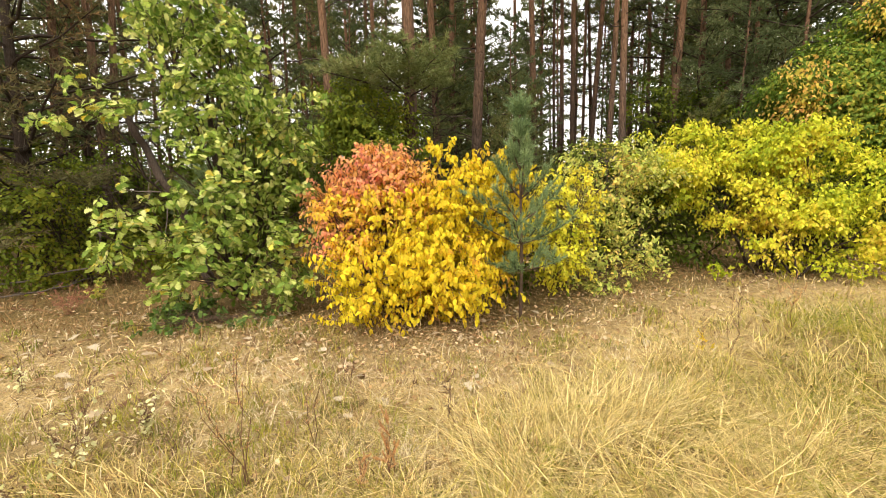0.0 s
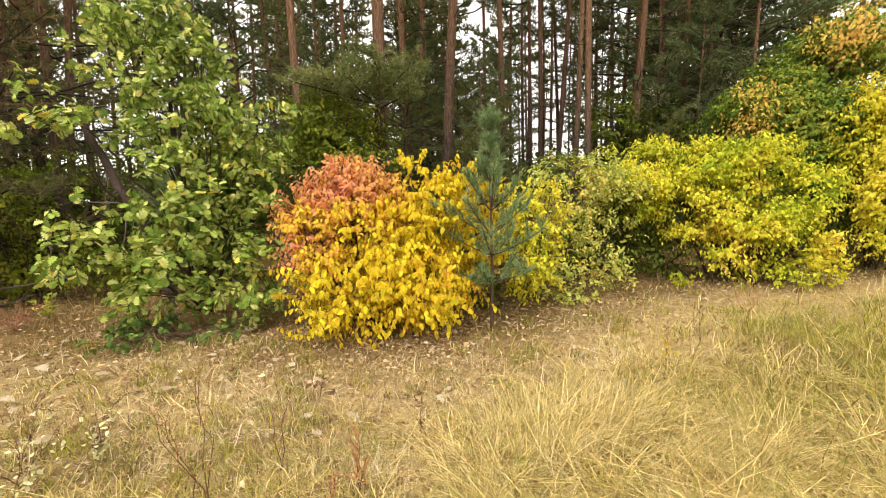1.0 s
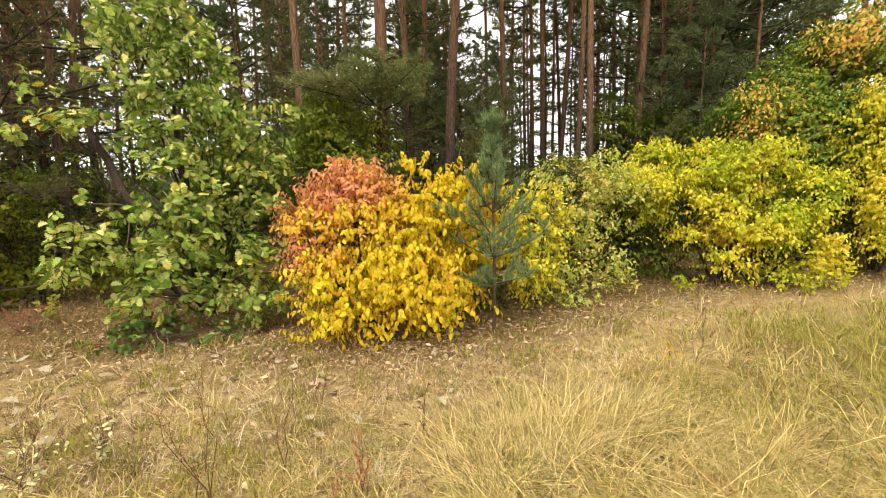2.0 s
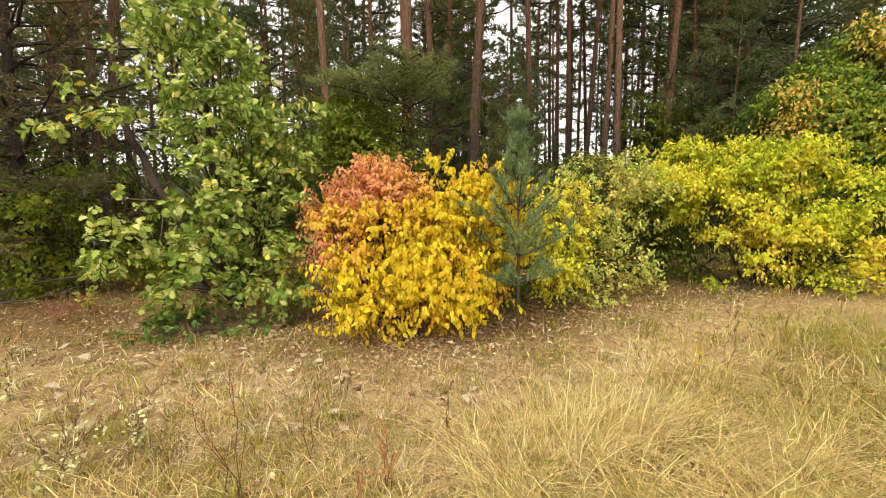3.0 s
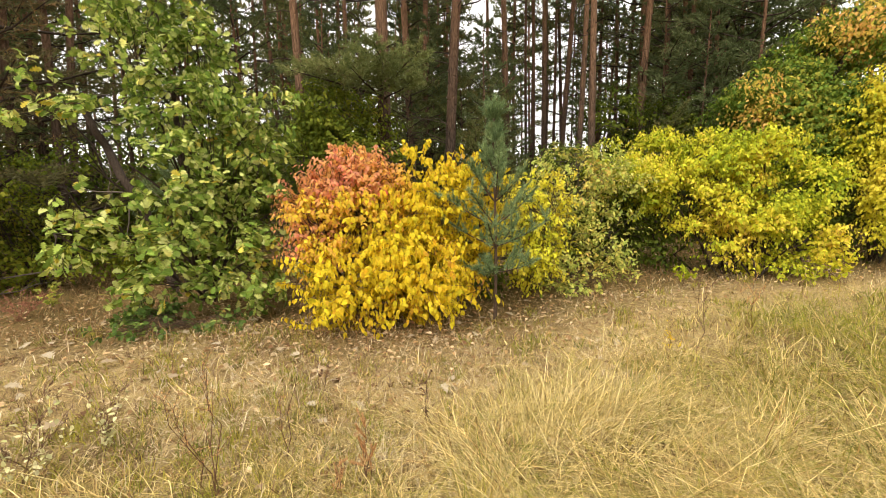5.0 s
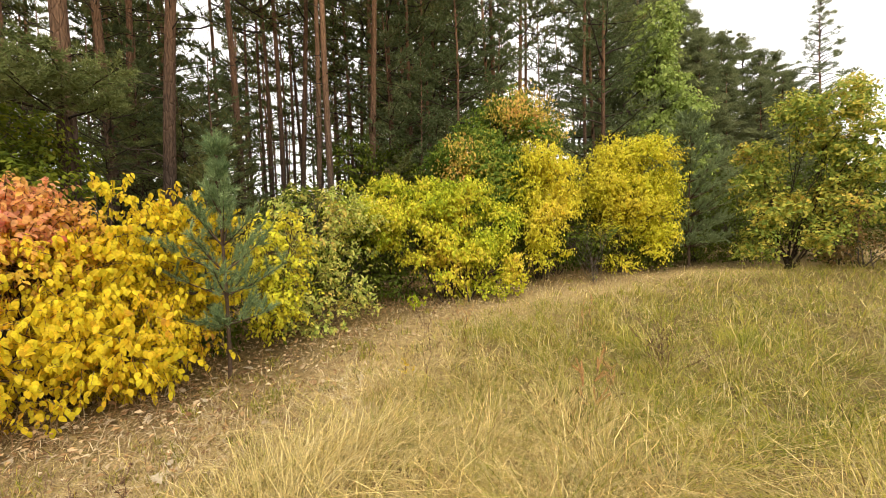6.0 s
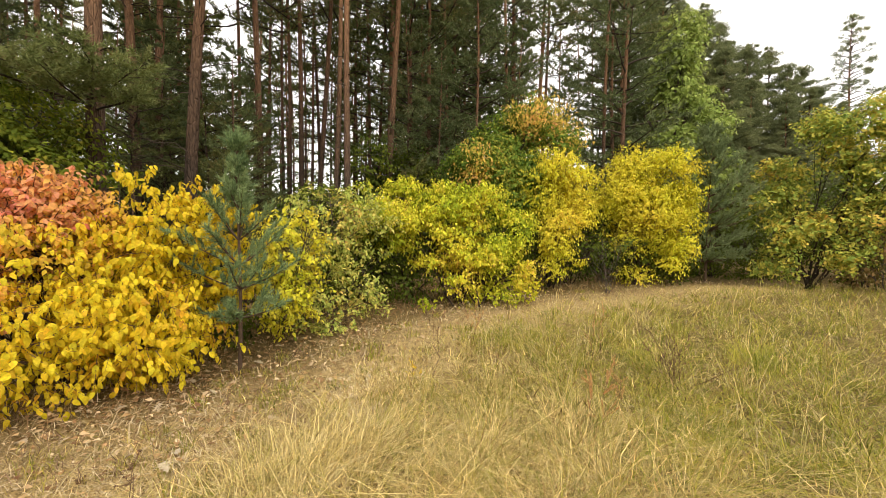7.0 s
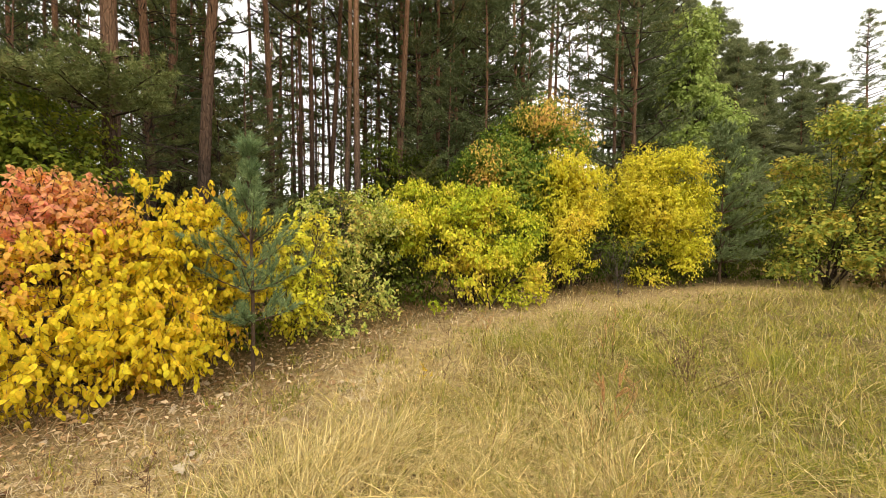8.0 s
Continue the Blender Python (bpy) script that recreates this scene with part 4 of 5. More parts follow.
for x, y, q in [(1.4, 12.9, 0.85), (2.3, 13.6, 0.9), (-1.6, 13.4, 0.9), (0.7, 14.6, 0.95), (-3.5, 13.2, 0.7), (-4.6, 12.0, 0.7), (1.9, 15.6, 1.0), (7.4, 12.2, 0.7), (8.8, 13.0, 0.8), (1.6, 11.6, 0.62)]:
    copy_thing(shaded, Matrix.Translation((x, y, 0)) @ Matrix.Rotation(x * 2.1, 4, "Z") @ Matrix.Scale(q, 4))
# place, thickness and lean of the trunks that stand clear in the wood
TRUNKS = [(-4.5, 15.4, 0.16, -0.029), (-6.2, 21.1, 0.11, 0.033), (-3.6, 17.7, 0.16, 0.009), (-2.5, 16.8, 0.20, 0.025), (-0.1, 13.5, 0.25, -0.007), (0.3, 15.0, 0.22, 0.024), (2.9, 17.8, 0.16, 0.011), (2.9, 13.9, 0.22, 0.001), (4.4, 16.4, 0.17, -0.003), (4.7, 18.4, 0.15, 0.0), (4.5, 15.3, 0.20, 0.008)]
TRUNKS += [(6.6, 22.0, 0.14, 0.008), (6.3, 20.0, 0.16, 0.023), (5.1, 15.7, 0.21, 0.063), (8.8, 24.5, 0.13, 0.014), (9.5, 25.3, 0.13, -0.010), (4.6, 12.4, 0.18, 0.031), (10.3, 23.9, 0.13, -0.021), (8.0, 17.2, 0.18, -0.006), (10.8, 24.7, 0.13, 0.008), (8.7, 18.0, 0.19, 0.009), (6.8, 13.4, 0.24, 0.032), (9.2, 14.3, 0.19, -0.026)]
TRUNKS += [(-8.6, 9.8, 0.19, 0.034), (-11.0, 13.0, 0.15, 0.056), (-10.9, 13.1, 0.15, 0.074), (-7.1, 9.1, 0.17, 0.055), (-7.6, 10.0, 0.17, 0.065), (-8.7, 12.3, 0.14, 0.025), (-11.3, 18.9, 0.12, 0.016), (-7.1, 18.7, 0.15, 0.009)]
TRUNKS += [(-4.0, 21.6, 0.08, 0.010), (-3.0, 18.7, 0.14, 0.010), (7.8, 15.1, 0.22, 0.004), (9.6, 15.3, 0.21, 0.0), (13.1, 13.8, 0.25, -0.014), (17.2, 16.9, 0.28, 0.065), (22.7, 19.7, 0.15, 0.015), (22.6, 16.7, 0.14, -0.017), (20.9, 15.6, 0.16, 0.036), (19.1, 12.9, 0.20, 0.008), (23.5, 18.8, 0.15, 0.006), (14.8, 10.5, 0.16, 0.0), (-13.1, 15.1, 0.2, 0.02), (-13.8, 17.3, 0.16, 0.03)]
r = np.random.default_rng(6)
for x, y, d, lean in TRUNKS:
    az = math.atan2(x, y)
    pr = protos[0 if r.random() < 0.5 else 2] if az > -0.6 else protos[int(r.integers(4))]
    s = d / (0.23, 0.30, 0.20, 0.27)[protos.index(pr)]
    copy_thing(pr, Matrix.Translation((x, y, 0)) @ Matrix.Rotation(lean, 4, Vector((math.sin(az), math.cos(az), 0))) @ Matrix.Rotation(r.uniform(0, 6.28), 4, "Z") @ Matrix.Diagonal((s, s, s ** 0.3 * r.uniform(0.95, 1.08), 1)))


def leaning_trunk():
    """A dark leaning pine stem with short broken branches."""
    r = np.random.default_rng(67)
    root = thing("leaning_tree", "dark leaning dead pine stem behind the young oak", "tree", (-3.65, 6.75, float(ground_height(-3.65, 6.75))))
    line = bend((0, 0, -0.06), (-1.4, 0.3, 2.95), 9, 0.03, r)
    g = Geo()
    g.tube(line, np.linspace(0.085, 0.05, 9), 9)
    part("trunk", g, M_DARK_BARK, root)
    for q in range(9):
        g = Geo()
        a = line[r.integers(2, 9)]
        g.tube(bend(a, a + r.normal(0, 0.5, 3), 5, 0.06, r), np.linspace(0.016, 0.004, 5), 4)
        part("broken_branch", g, M_GREY_TWIG, root)


leaning_trunk()
# pines of the edge with boughs nearly to the ground
edge = [
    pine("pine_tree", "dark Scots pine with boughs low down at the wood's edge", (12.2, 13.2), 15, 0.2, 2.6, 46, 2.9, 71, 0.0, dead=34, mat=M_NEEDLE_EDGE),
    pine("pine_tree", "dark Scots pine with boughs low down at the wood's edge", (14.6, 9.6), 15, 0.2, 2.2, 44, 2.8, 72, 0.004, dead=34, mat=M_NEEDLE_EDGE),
]
# Four from (-10.2, 7.2) on: mostly outside the view, added to shade the ground
for x, y, s in [(10.0, 14.2, 0.95), (16.5, 11.2, 0.95), (-11, 9.5, 0.9), (-9.2, 11.5, 0.8), (1.5, 16.0, 0.5), (-0.6, 17.5, 0.55), (3.4, 17.0, 0.5), (0.4, 19.5, 0.6), (-1.8, 15.5, 0.45), (0.9, 21.0, 0.6), (2.3, 16.6, 0.42), (-6.5, 12.5, 0.6), (-5.4, 14.6, 0.75), (0.5, 13.5, 0.45), (2.0, 12.2, 0.4), (2.9, 14.5, 0.4), (-10.2, 7.2, 0.8), (-12.5, 6.5, 0.9), (-14, 9, 1.0), (-9.0, 9.6, 0.7), (26, 18, 1.0), (31, 15, 1.0), (-2.6, 13.2, 0.5), (2.2, 14.0, 0.36), (8.4, 12.6, 0.5), (11.4, 11.8, 0.6), (0.2, 21, 0.7), (-8, 17, 0.8), (-13, 12.5, 0.8), (19, 12.3, 0.85), (8.6, 14.6, 1.0), (9.7, 12.3, 0.75), (7.7, 13.6, 0.62), (11, 15.6, 1.1), (12.8, 16.2, 1.2), (14.5, 21, 1.15), (17.5, 22, 1.15), (15.8, 25, 1.2)]:
    copy_thing(edge[int(r.integers(2))], Matrix.Translation((x, y, 0)) @ Matrix.Rotation(r.uniform(0, 6.28), 4, "Z") @ Matrix.Scale(s, 4))


def clumped_pine(label, at, height, spread, low, clumps, tufts, seed, mat, needle=0.17, width=0.026, puff=1.0):
    """A pine seen from afar: trunk, limbs, and a ragged crown of needle clumps with gaps between."""
    r = np.random.default_rng(seed)
    root = thing("pine_tree", label, "tree", (at[0], at[1], float(ground_height(at[0], at[1]))), "pine wood")
    z = np.linspace(-0.05, height, 10)
    line = np.stack([0.1 * np.sin(z * 0.6), 0.1 * np.sin(z * 0.5 + 1), z], -1)
    g = Geo()
    g.tube(line, np.linspace(0.15, 0.015, 10), 8)
    part("trunk", g, M_PINE_BARK, root)
    wood, lob = Geo(), []
    for i in range(clumps):
        f = (i + r.random()) / clumps
        cz = low + (height - low) * f
        reach = spread * (1.02 - f) ** 0.75 * r.uniform(0.35, 1.05)
        a = i * 2.4 + r.uniform(-0.4, 0.4)
        c = np.array([reach * math.cos(a), reach * math.sin(a), cz + 0.12 * reach])
        k = puff * (0.3 + 0.32 * (1 - f)) * r.uniform(0.7, 1.25)
        lob.append((*c, k * 1.15, k * 1.15, k * 0.5))
        wood.tube(bend((0, 0, cz - 0.2), c, 4, 0.04, r), np.linspace(0.035, 0.008, 4), 4)
    tagged(part("branchwork", wood, M_DARK_BARK, root), kind="stuff")
    p, out, _ = lobe_points(lob, tufts, r, 3, 0.62)
    per = 9
    q = np.repeat(p, per, 0) + r.normal(0, 0.03, (tufts * per, 3))
    d = unit(np.repeat(out, per, 0) * 0.7 + r.normal(0, 0.6, q.shape) + [0, 0, 0.25])
    g = Geo()
    g.batch(NEEDLE, q, d, r.normal(size=q.shape), needle * r.uniform(0.7, 1.25, len(q)), np.full(len(q), width))
    tagged(part("needle_foliage", g, mat, root), kind="stuff")
    return root


full = clumped_pine("full-crowned dark pine standing in the open wood edge", (27.2, 12.8), 14.6, 3.6, 0.8, 120, 13000, 74, M_NEEDLE_FAR)
for x, y, q in [(30.0, 11.5, 0.86), (32.3, 10.4, 0.8), (24.3, 13.6, 1.12), (35.5, 10.6, 0.84), (22.0, 14.2, 1.2), (28.5, 15.0, 1.12), (31, 8.8, 0.66), (33.5, 8.0, 0.62), (26.2, 11.2, 0.8), (29, 9.2, 0.62), (36.5, 8.2, 0.62), (25.4, 14.8, 1.05), (33.8, 11.8, 0.92), (29.2, 13.0, 0.98), (27.6, 10.4, 0.68), (31.5, 12.4, 0.9), (24.6, 10.6, 0.75), (34.5, 9.4, 0.72)]:
    copy_thing(full, Matrix.Translation((x, y, 0)) @ Matrix.Rotation(r.uniform(0, 6.28), 4, "Z") @ Matrix.Scale(q, 4))
clumped_pine("lone sparse pine against the open sky", (39.0, 9.0), 16, 3.3, 2.5, 130, 3600, 73, M_NEEDLE_FAR, 0.2, 0.024, 0.62)
# thin trunks far in the wood
far = [pine("pine_tree", "distant slender pine deep in the wood", (-7, 30), 20, 0.22, 6, 28, 2.4, 81, 0.003, tufts=2, twigs=7, needles=8, nl=0.3, nw=0.06, dead=8, sides=6, limbs=False),
       pine("pine_tree", "distant slender pine deep in the wood", (9, 33), 19, 0.2, 5, 30, 2.2, 82, -0.004, tufts=2, twigs=7, needles=8, nl=0.3, nw=0.06, dead=8, sides=6, limbs=False)]
for i in range(150):
    az, d = radians(r.uniform(-50, 50) if i < 130 else r.uniform(-8, 34)), r.uniform(20, 55)
    if radians(14.5) < az < radians(22) and i % 5 < 2:
        az += radians(8)
    if radians(6) < az < radians(10.5):
        az -= radians(7)
    s = r.uniform(0.8, 1.15)
    copy_thing(far[i % 2], Matrix.Translation((math.sin(az) * d, math.cos(az) * d, 0)) @ Matrix.Rotation(r.uniform(0, 6.28), 4, "Z") @ Matrix.Diagonal((s, s, r.uniform(0.9, 1.1), 1)))

# ---- meadow ----
def polar(n, r, r0, r1, power, a0=-62, a1=112):
    d = (r0 ** (1 - power) + (r1 ** (1 - power) - r0 ** (1 - power)) * r.random(n)) ** (1 / (1 - power))
    a = np.radians(r.uniform(a0, a1, n))
    return d * np.sin(a), d * np.cos(a), d


def blades(g, x, y, h, w, lean, r, az=None):
    """Curved, tapered grass blades."""
    n = len(x)
    az = r.uniform(0, 6.283, n) if az is None else az
    dx, dy = np.cos(az), np.sin(az)
    ta = az + 1.57 + r.normal(0, 0.6, n)
    sx, sy = np.cos(ta), np.sin(ta)
    z0 = ground_height(x, y) - 0.01
    st = [0.0, 0.38, 0.72, 1.0]
    wd = [1.0, 0.85, 0.55, 0.0]
    rows = []
    for u, k in zip(st, wd):
        b = lean * u ** 1.5
        zz = h * (u * np.sqrt(np.maximum(0.02, 1 - np.minimum(lean, 0.95) ** 2 * u ** 1.6)))
        k1, k2 = r.normal(0, 0.065, n) * h * (u > 0.2), r.normal(0, 0.05, n) * h * (u > 0.2)
        c = np.stack([x + dx * b * h - dy * k1, y + dy * b * h + dx * k1, np.maximum(z0 + zz + k2, z0)], -1)
        o = np.stack([sx * w * k / 2, sy * w * k / 2, np.zeros(n)], -1)
        rows += [c - o, c + o] if k > 0 else [c]
    v = np.stack(rows, 1)
    f = np.array([(0, 1, 3), (0, 3, 2), (2, 3, 5), (2, 5, 4), (4, 5, 6)])
    g.add(v, (f[None] + (np.arange(n) * 7)[:, None, None]).reshape(-1, 3))


def short_blades(g, x, y, ln, w, up, r):
    """Small lying blades, each a folded strip."""
    n = len(x)
    az = r.uniform(0, 6.283, n)
    dx, dy = np.cos(az), np.sin(az)
    z0 = ground_height(x, y) + r.uniform(0.0, 0.03, n)
    a = np.stack([x, y, z0], -1)
    m = a + np.stack([dx * ln * 0.5, dy * ln * 0.5, ln * up * 0.6], -1)
    b = a + np.stack([dx * ln, dy * ln, ln * up * 0.7], -1)
    o = np.stack([-dy * w / 2, dx * w / 2, np.zeros(n)], -1)
    g.add(np.stack([a - o, a + o, m + o, m - o, b], 1), (np.array([(0, 1, 2), (0, 2, 3), (3, 2, 4)])[None] + (np.arange(n) * 5)[:, None, None]).reshape(-1, 3))


def meadow():
    r = np.random.default_rng(90)
    # straw-coloured grass
    x, y, d = polar(470000, r, 1.0, 20, 0.95)
    gap = edge_gap(x, y)
    dens = np.clip((-gap - 0.1) / 1.5, 0, 1) * np.clip(0.75 + 0.15 * x, 0.62, 1.0)
    dens = np.maximum(dens, np.where(gap < 0.5, 0.1, 0.0))
    clump = noise1(np.stack([x, y, 0 * x], -1), 2.2) + 0.9 * noise1(np.stack([x, y, 0 * x], -1), 7.0, 4)
    keep = (r.random(len(x)) < dens * np.clip(0.38 + 2.6 * clump, 0.04, 1))
    x, y, d, gap, clump = x[keep], y[keep], d[keep], gap[keep], clump[keep]
    tall = np.clip((x + 0.9) / 2.2, 0, 1) * np.clip(-gap / 1.8, 0, 1)
    h = (0.08 + 0.135 * tall) * (0.35 + 1.5 * r.random(len(x)) ** 1.6) * np.clip(0.9 + 0.9 * clump, 0.45, 1.7)
    lean = r.uniform(0.25, 1.1, len(x)) + np.where(r.random(len(x)) < 0.7, r.uniform(0.3, 2.2, len(x)), 0)
    green = r.random(len(x)) < np.clip(0.08 + 0.4 * noise1(np.stack([x, y, 0 * x], -1), 0.7, 12) + (x - 1.2) / 4.2 - 0.1 * np.maximum(gap + 2.5, 0), 0.16, 0.72)
    w = (0.0022 + 0.00045 * d) * r.uniform(0.4, 1.7, len(x))
    swirl = 6.283 * noise1(np.stack([x, y, 0 * x], -1), 0.9, 8) + 0.4
    wind = np.where(r.random(len(x)) < 0.15, swirl + r.normal(0, 0.7, len(x)), r.uniform(0, 6.283, len(x)))
    for name, sel, mat, lab in (("dry_grass", ~green, M_STRAW, "long dry straw-yellow meadow grass, arched and tangled"), ("green_grass", green, M_GREENGRASS, "still green meadow grass among the dry blades")):
        g = Geo()
        blades(g, x[sel], y[sel], h[sel], w[sel], lean[sel], r, wind[sel])
        tagged(new(name, g.mesh(name, mat)), lab, "grass", kind="stuff")
    # pale dead stalks arching over the rest
    x, y, d = polar(19000, r, 1.2, 16, 1.15)
    gap = edge_gap(x, y)
    keep = (gap < -0.5) & (r.random(len(x)) < np.clip(0.35 + 0.25 * x, 0.12, 0.8) * np.clip(0.5 + 1.5 * noise1(np.stack([x, y, 0 * x], -1), 1.6, 21), 0.1, 1))
    x, y, d = x[keep], y[keep], d[keep]
    g = Geo()
    blades(g, x, y, r.uniform(0.14, 0.34, len(x)), (0.0022 + 0.0004 * d) * r.uniform(0.6, 1.3, len(x)), r.uniform(0.5, 2.2, len(x)), r)
    tagged(new("straw_stalk", g.mesh("straw_stalk", M_PALESTRAW)), "pale dead grass stalks arching over the meadow", "grass", kind="stuff")
    # flattened dead blades on the trodden strip
    x, y, d = polar(130000, r, 1.1, 15, 1.1)
    gap = edge_gap(x, y)
    keep = r.random(len(x)) < np.where(gap < -1.4, 0.45, np.where(gap < 0.9, 1.0, np.clip(1.6 - gap, 0.15, 1)))
    x, y, d = x[keep], y[keep], d[keep]
    g = Geo()
    short_blades(g, x, y, 0.02 + 0.11 * r.random(len(x)) ** 1.5, (0.0018 + 0.0005 * d) * r.uniform(0.5, 1.6, len(x)), np.where(r.random(len(x)) < 0.2, r.uniform(0.5, 1.6, len(x)), r.uniform(0.03, 0.5, len(x))), r)
    tagged(new("thatch", g.mesh("thatch", M_THATCH)), "flattened grey-brown dead grass on the ground", "grass", kind="stuff")
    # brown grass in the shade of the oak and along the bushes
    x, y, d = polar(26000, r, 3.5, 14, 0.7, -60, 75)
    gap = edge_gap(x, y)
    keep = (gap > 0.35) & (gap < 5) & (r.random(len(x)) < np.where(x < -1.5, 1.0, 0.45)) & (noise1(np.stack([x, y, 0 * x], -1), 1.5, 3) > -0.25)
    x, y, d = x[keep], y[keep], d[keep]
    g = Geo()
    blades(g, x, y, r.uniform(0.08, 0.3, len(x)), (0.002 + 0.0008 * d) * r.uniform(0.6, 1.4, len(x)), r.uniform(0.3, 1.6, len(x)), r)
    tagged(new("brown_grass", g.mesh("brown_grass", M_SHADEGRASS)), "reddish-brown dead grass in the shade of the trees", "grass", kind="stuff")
    # small fallen leaves
    x, y, d = polar(44000, r, 1.5, 15, 0.8, -60, 75)
    gap = edge_gap(x, y)
    keep = r.random(len(x)) < np.where(gap < -0.9, 0.03, np.clip(0.5 + gap * 0.6, 0.16, 1))
    x, y = x[keep], y[keep]
    n = len(x)
    g = Geo()
    a = r.uniform(0, 6.283, n)
    g.batch(OVATE_FAR, np.stack([x, y, ground_height(x, y) + r.uniform(0.01, 0.05, n)], -1), np.stack([np.cos(a), np.sin(a), r.normal(0, 0.2, n)], -1), np.stack([r.normal(0, 0.3, n), r.normal(0, 0.3, n), np.ones(n)], -1), 0.025 + 0.05 * r.random(n) ** 2)
    tagged(new("leaf_litter", g.mesh("leaf_litter", M_LITTER)), "brown and orange fallen leaves under the bushes", "leaves", kind="stuff")
    # thinner grass all round, out to the open field
    x, y, d = polar(22000, r, 0.5, 14, 0.9, 100, 305)
    g = Geo()
    short_blades(g, x, y, 0.26 * r.uniform(0.4, 1.5, len(x)), (0.005 + 0.001 * d) * r.uniform(0.6, 1.5, len(x)), r.uniform(0.5, 2.2, len(x)), r)
    tagged(new("field_grass", g.mesh("field_grass", M_STRAW)), "dry meadow grass of the open field", "grass", kind="stuff")
    # low dark herbs and green tufts on the trodden strip
    cx, cy, _ = polar(1900, r, 1.6, 12, 0.9, -55, 80)
    gap = edge_gap(cx, cy)
    keep = (gap > -1.8) & (gap < 0.9) & (r.random(len(cx)) < np.where(cx < -0.8, 1.0, 0.5))
    cx, cy = cx[keep], cy[keep]
    for name, sel, mat, lab, per, hh in (("dry_herbs", r.random(len(cx)) < 0.6, M_DRYWEED, "low brown dead herbs on the trodden strip", 14, 0.11), ("grass_tufts", r.random(len(cx)) < 0.6, M_GREENGRASS, "small green grass tufts on the trodden strip", 40, 0.11)):
        x, y = np.repeat(cx[sel], per), np.repeat(cy[sel], per)
        x, y = x + r.normal(0, 0.06, len(x)), y + r.normal(0, 0.06, len(x))
        d = np.hypot(x, y)
        g = Geo()
        blades(g, x, y, hh * r.uniform(0.4, 1.5, len(x)), (0.0022 + 0.0006 * d) * r.uniform(0.6, 1.4, len(x)), r.uniform(0.1, 1.1, len(x)), r)
        tagged(new(name, g.mesh(name, mat)), lab, "grass", kind="stuff")
    # tall seed stalks
    x, y, d = polar(2600, r, 2.2, 17, 0.95, 0, 100)
    keep = (edge_gap(x, y) < -0.5) & (r.random(len(x)) < np.clip(x / 6, 0.05, 1))
    x, y, d = x[keep], y[keep], d[keep]
    g = Geo()
    h = r.uniform(0.3, 0.6, len(x))
    az, lean = r.uniform(0, 6.283, len(x)), r.uniform(0.1, 0.5, len(x))
    blades(g, x, y, h, 0.002 * (1 + d / 6), lean, r, az)
    tip = np.stack([x + np.cos(az) * lean * h * 0.9, y + np.sin(az) * lean * h * 0.9, ground_height(x, y) + h * 0.86], -1)
    g.batch(OVATE_FAR, tip, np.stack([np.cos(az) * 0.5, np.sin(az) * 0.5, np.ones(len(x))], -1), r.normal(size=tip.shape), r.uniform(0.04, 0.08, len(x)), r.uniform(0.006, 0.014, len(x)))
    tagged(new("seed_stalks", g.mesh("seed_stalks", M_STRAW)), "pale dry grass stalks with seed heads", "grass", kind="stuff")


meadow()


# ---- weeds and single plants ----


def weed(name, label, at, height, stalks, seed, stem_mat, head_mat, heads=14, head=0.012, spread=0.25, side=6, stem_r=0.003, leaves=0, leaf_mat=None, leaf=0.05):
    """A dry herb: thin branching stalks, each its own part, with seed heads or leaves on them."""
    r = np.random.default_rng(seed)
    root = thing(name, label, "plant", (at[0], at[1], float(ground_height(at[0], at[1]))))
    hp, hd, side_geo = [], [], Geo()
    for i in range(stalks):
        g = Geo()
        top = np.array([*r.normal(0, spread, 2) * height, height * r.uniform(0.75, 1.05)])
        line = bend((r.normal(0, 0.02), r.normal(0, 0.02), -0.02), top, 6, 0.03, r)
        g.tube(line, np.linspace(stem_r, stem_r * 0.4, 6), 4)
        for q in range(side):
            k = r.integers(2, 6)
            e = line[k] + unit(unit(top) + r.normal(0, 0.45, 3)) * height * r.uniform(0.12, 0.3)
            side_geo.tube([line[k], e], [stem_r * 0.5, stem_r * 0.25], 3)
            t = r.random((heads, 1))
            hp.append(line[k] + (e - line[k]) * t)
            hd.append(np.repeat((e - line[k])[None], heads, 0))
        part("stalk", g, stem_mat, root)
    tagged(part("stem_branching", side_geo, stem_mat, root), kind="stuff")
    p, d = np.concatenate(hp), np.concatenate(hd)
    if heads:
        g = Geo()
        g.batch(OVATE_FAR, p, unit(d) + r.normal(0, 0.7, d.shape), r.normal(size=d.shape), head * r.uniform(0.6, 1.4, len(p)))
        tagged(part("seed_spray", g, head_mat, root), kind="stuff")
    if leaves:
        g = Geo()
        q = p[r.integers(0, len(p), leaves)] if heads else r.normal(0, spread * height, (leaves, 3)) * [1, 1, 0.2] + [0, 0, height * 0.4]
        q[:, 2] = np.abs(q[:, 2]) * r.uniform(0.3, 1, leaves)
        g.batch(OVATE, q, r.normal(size=(leaves, 3)) + [0, 0, 0.3], r.normal(0, 0.5, (leaves, 3)) + [0, 0, 1], leaf * r.uniform(0.6, 1.3, leaves))
        tagged(part("leafage", g, leaf_mat, root), kind="stuff")
    return root


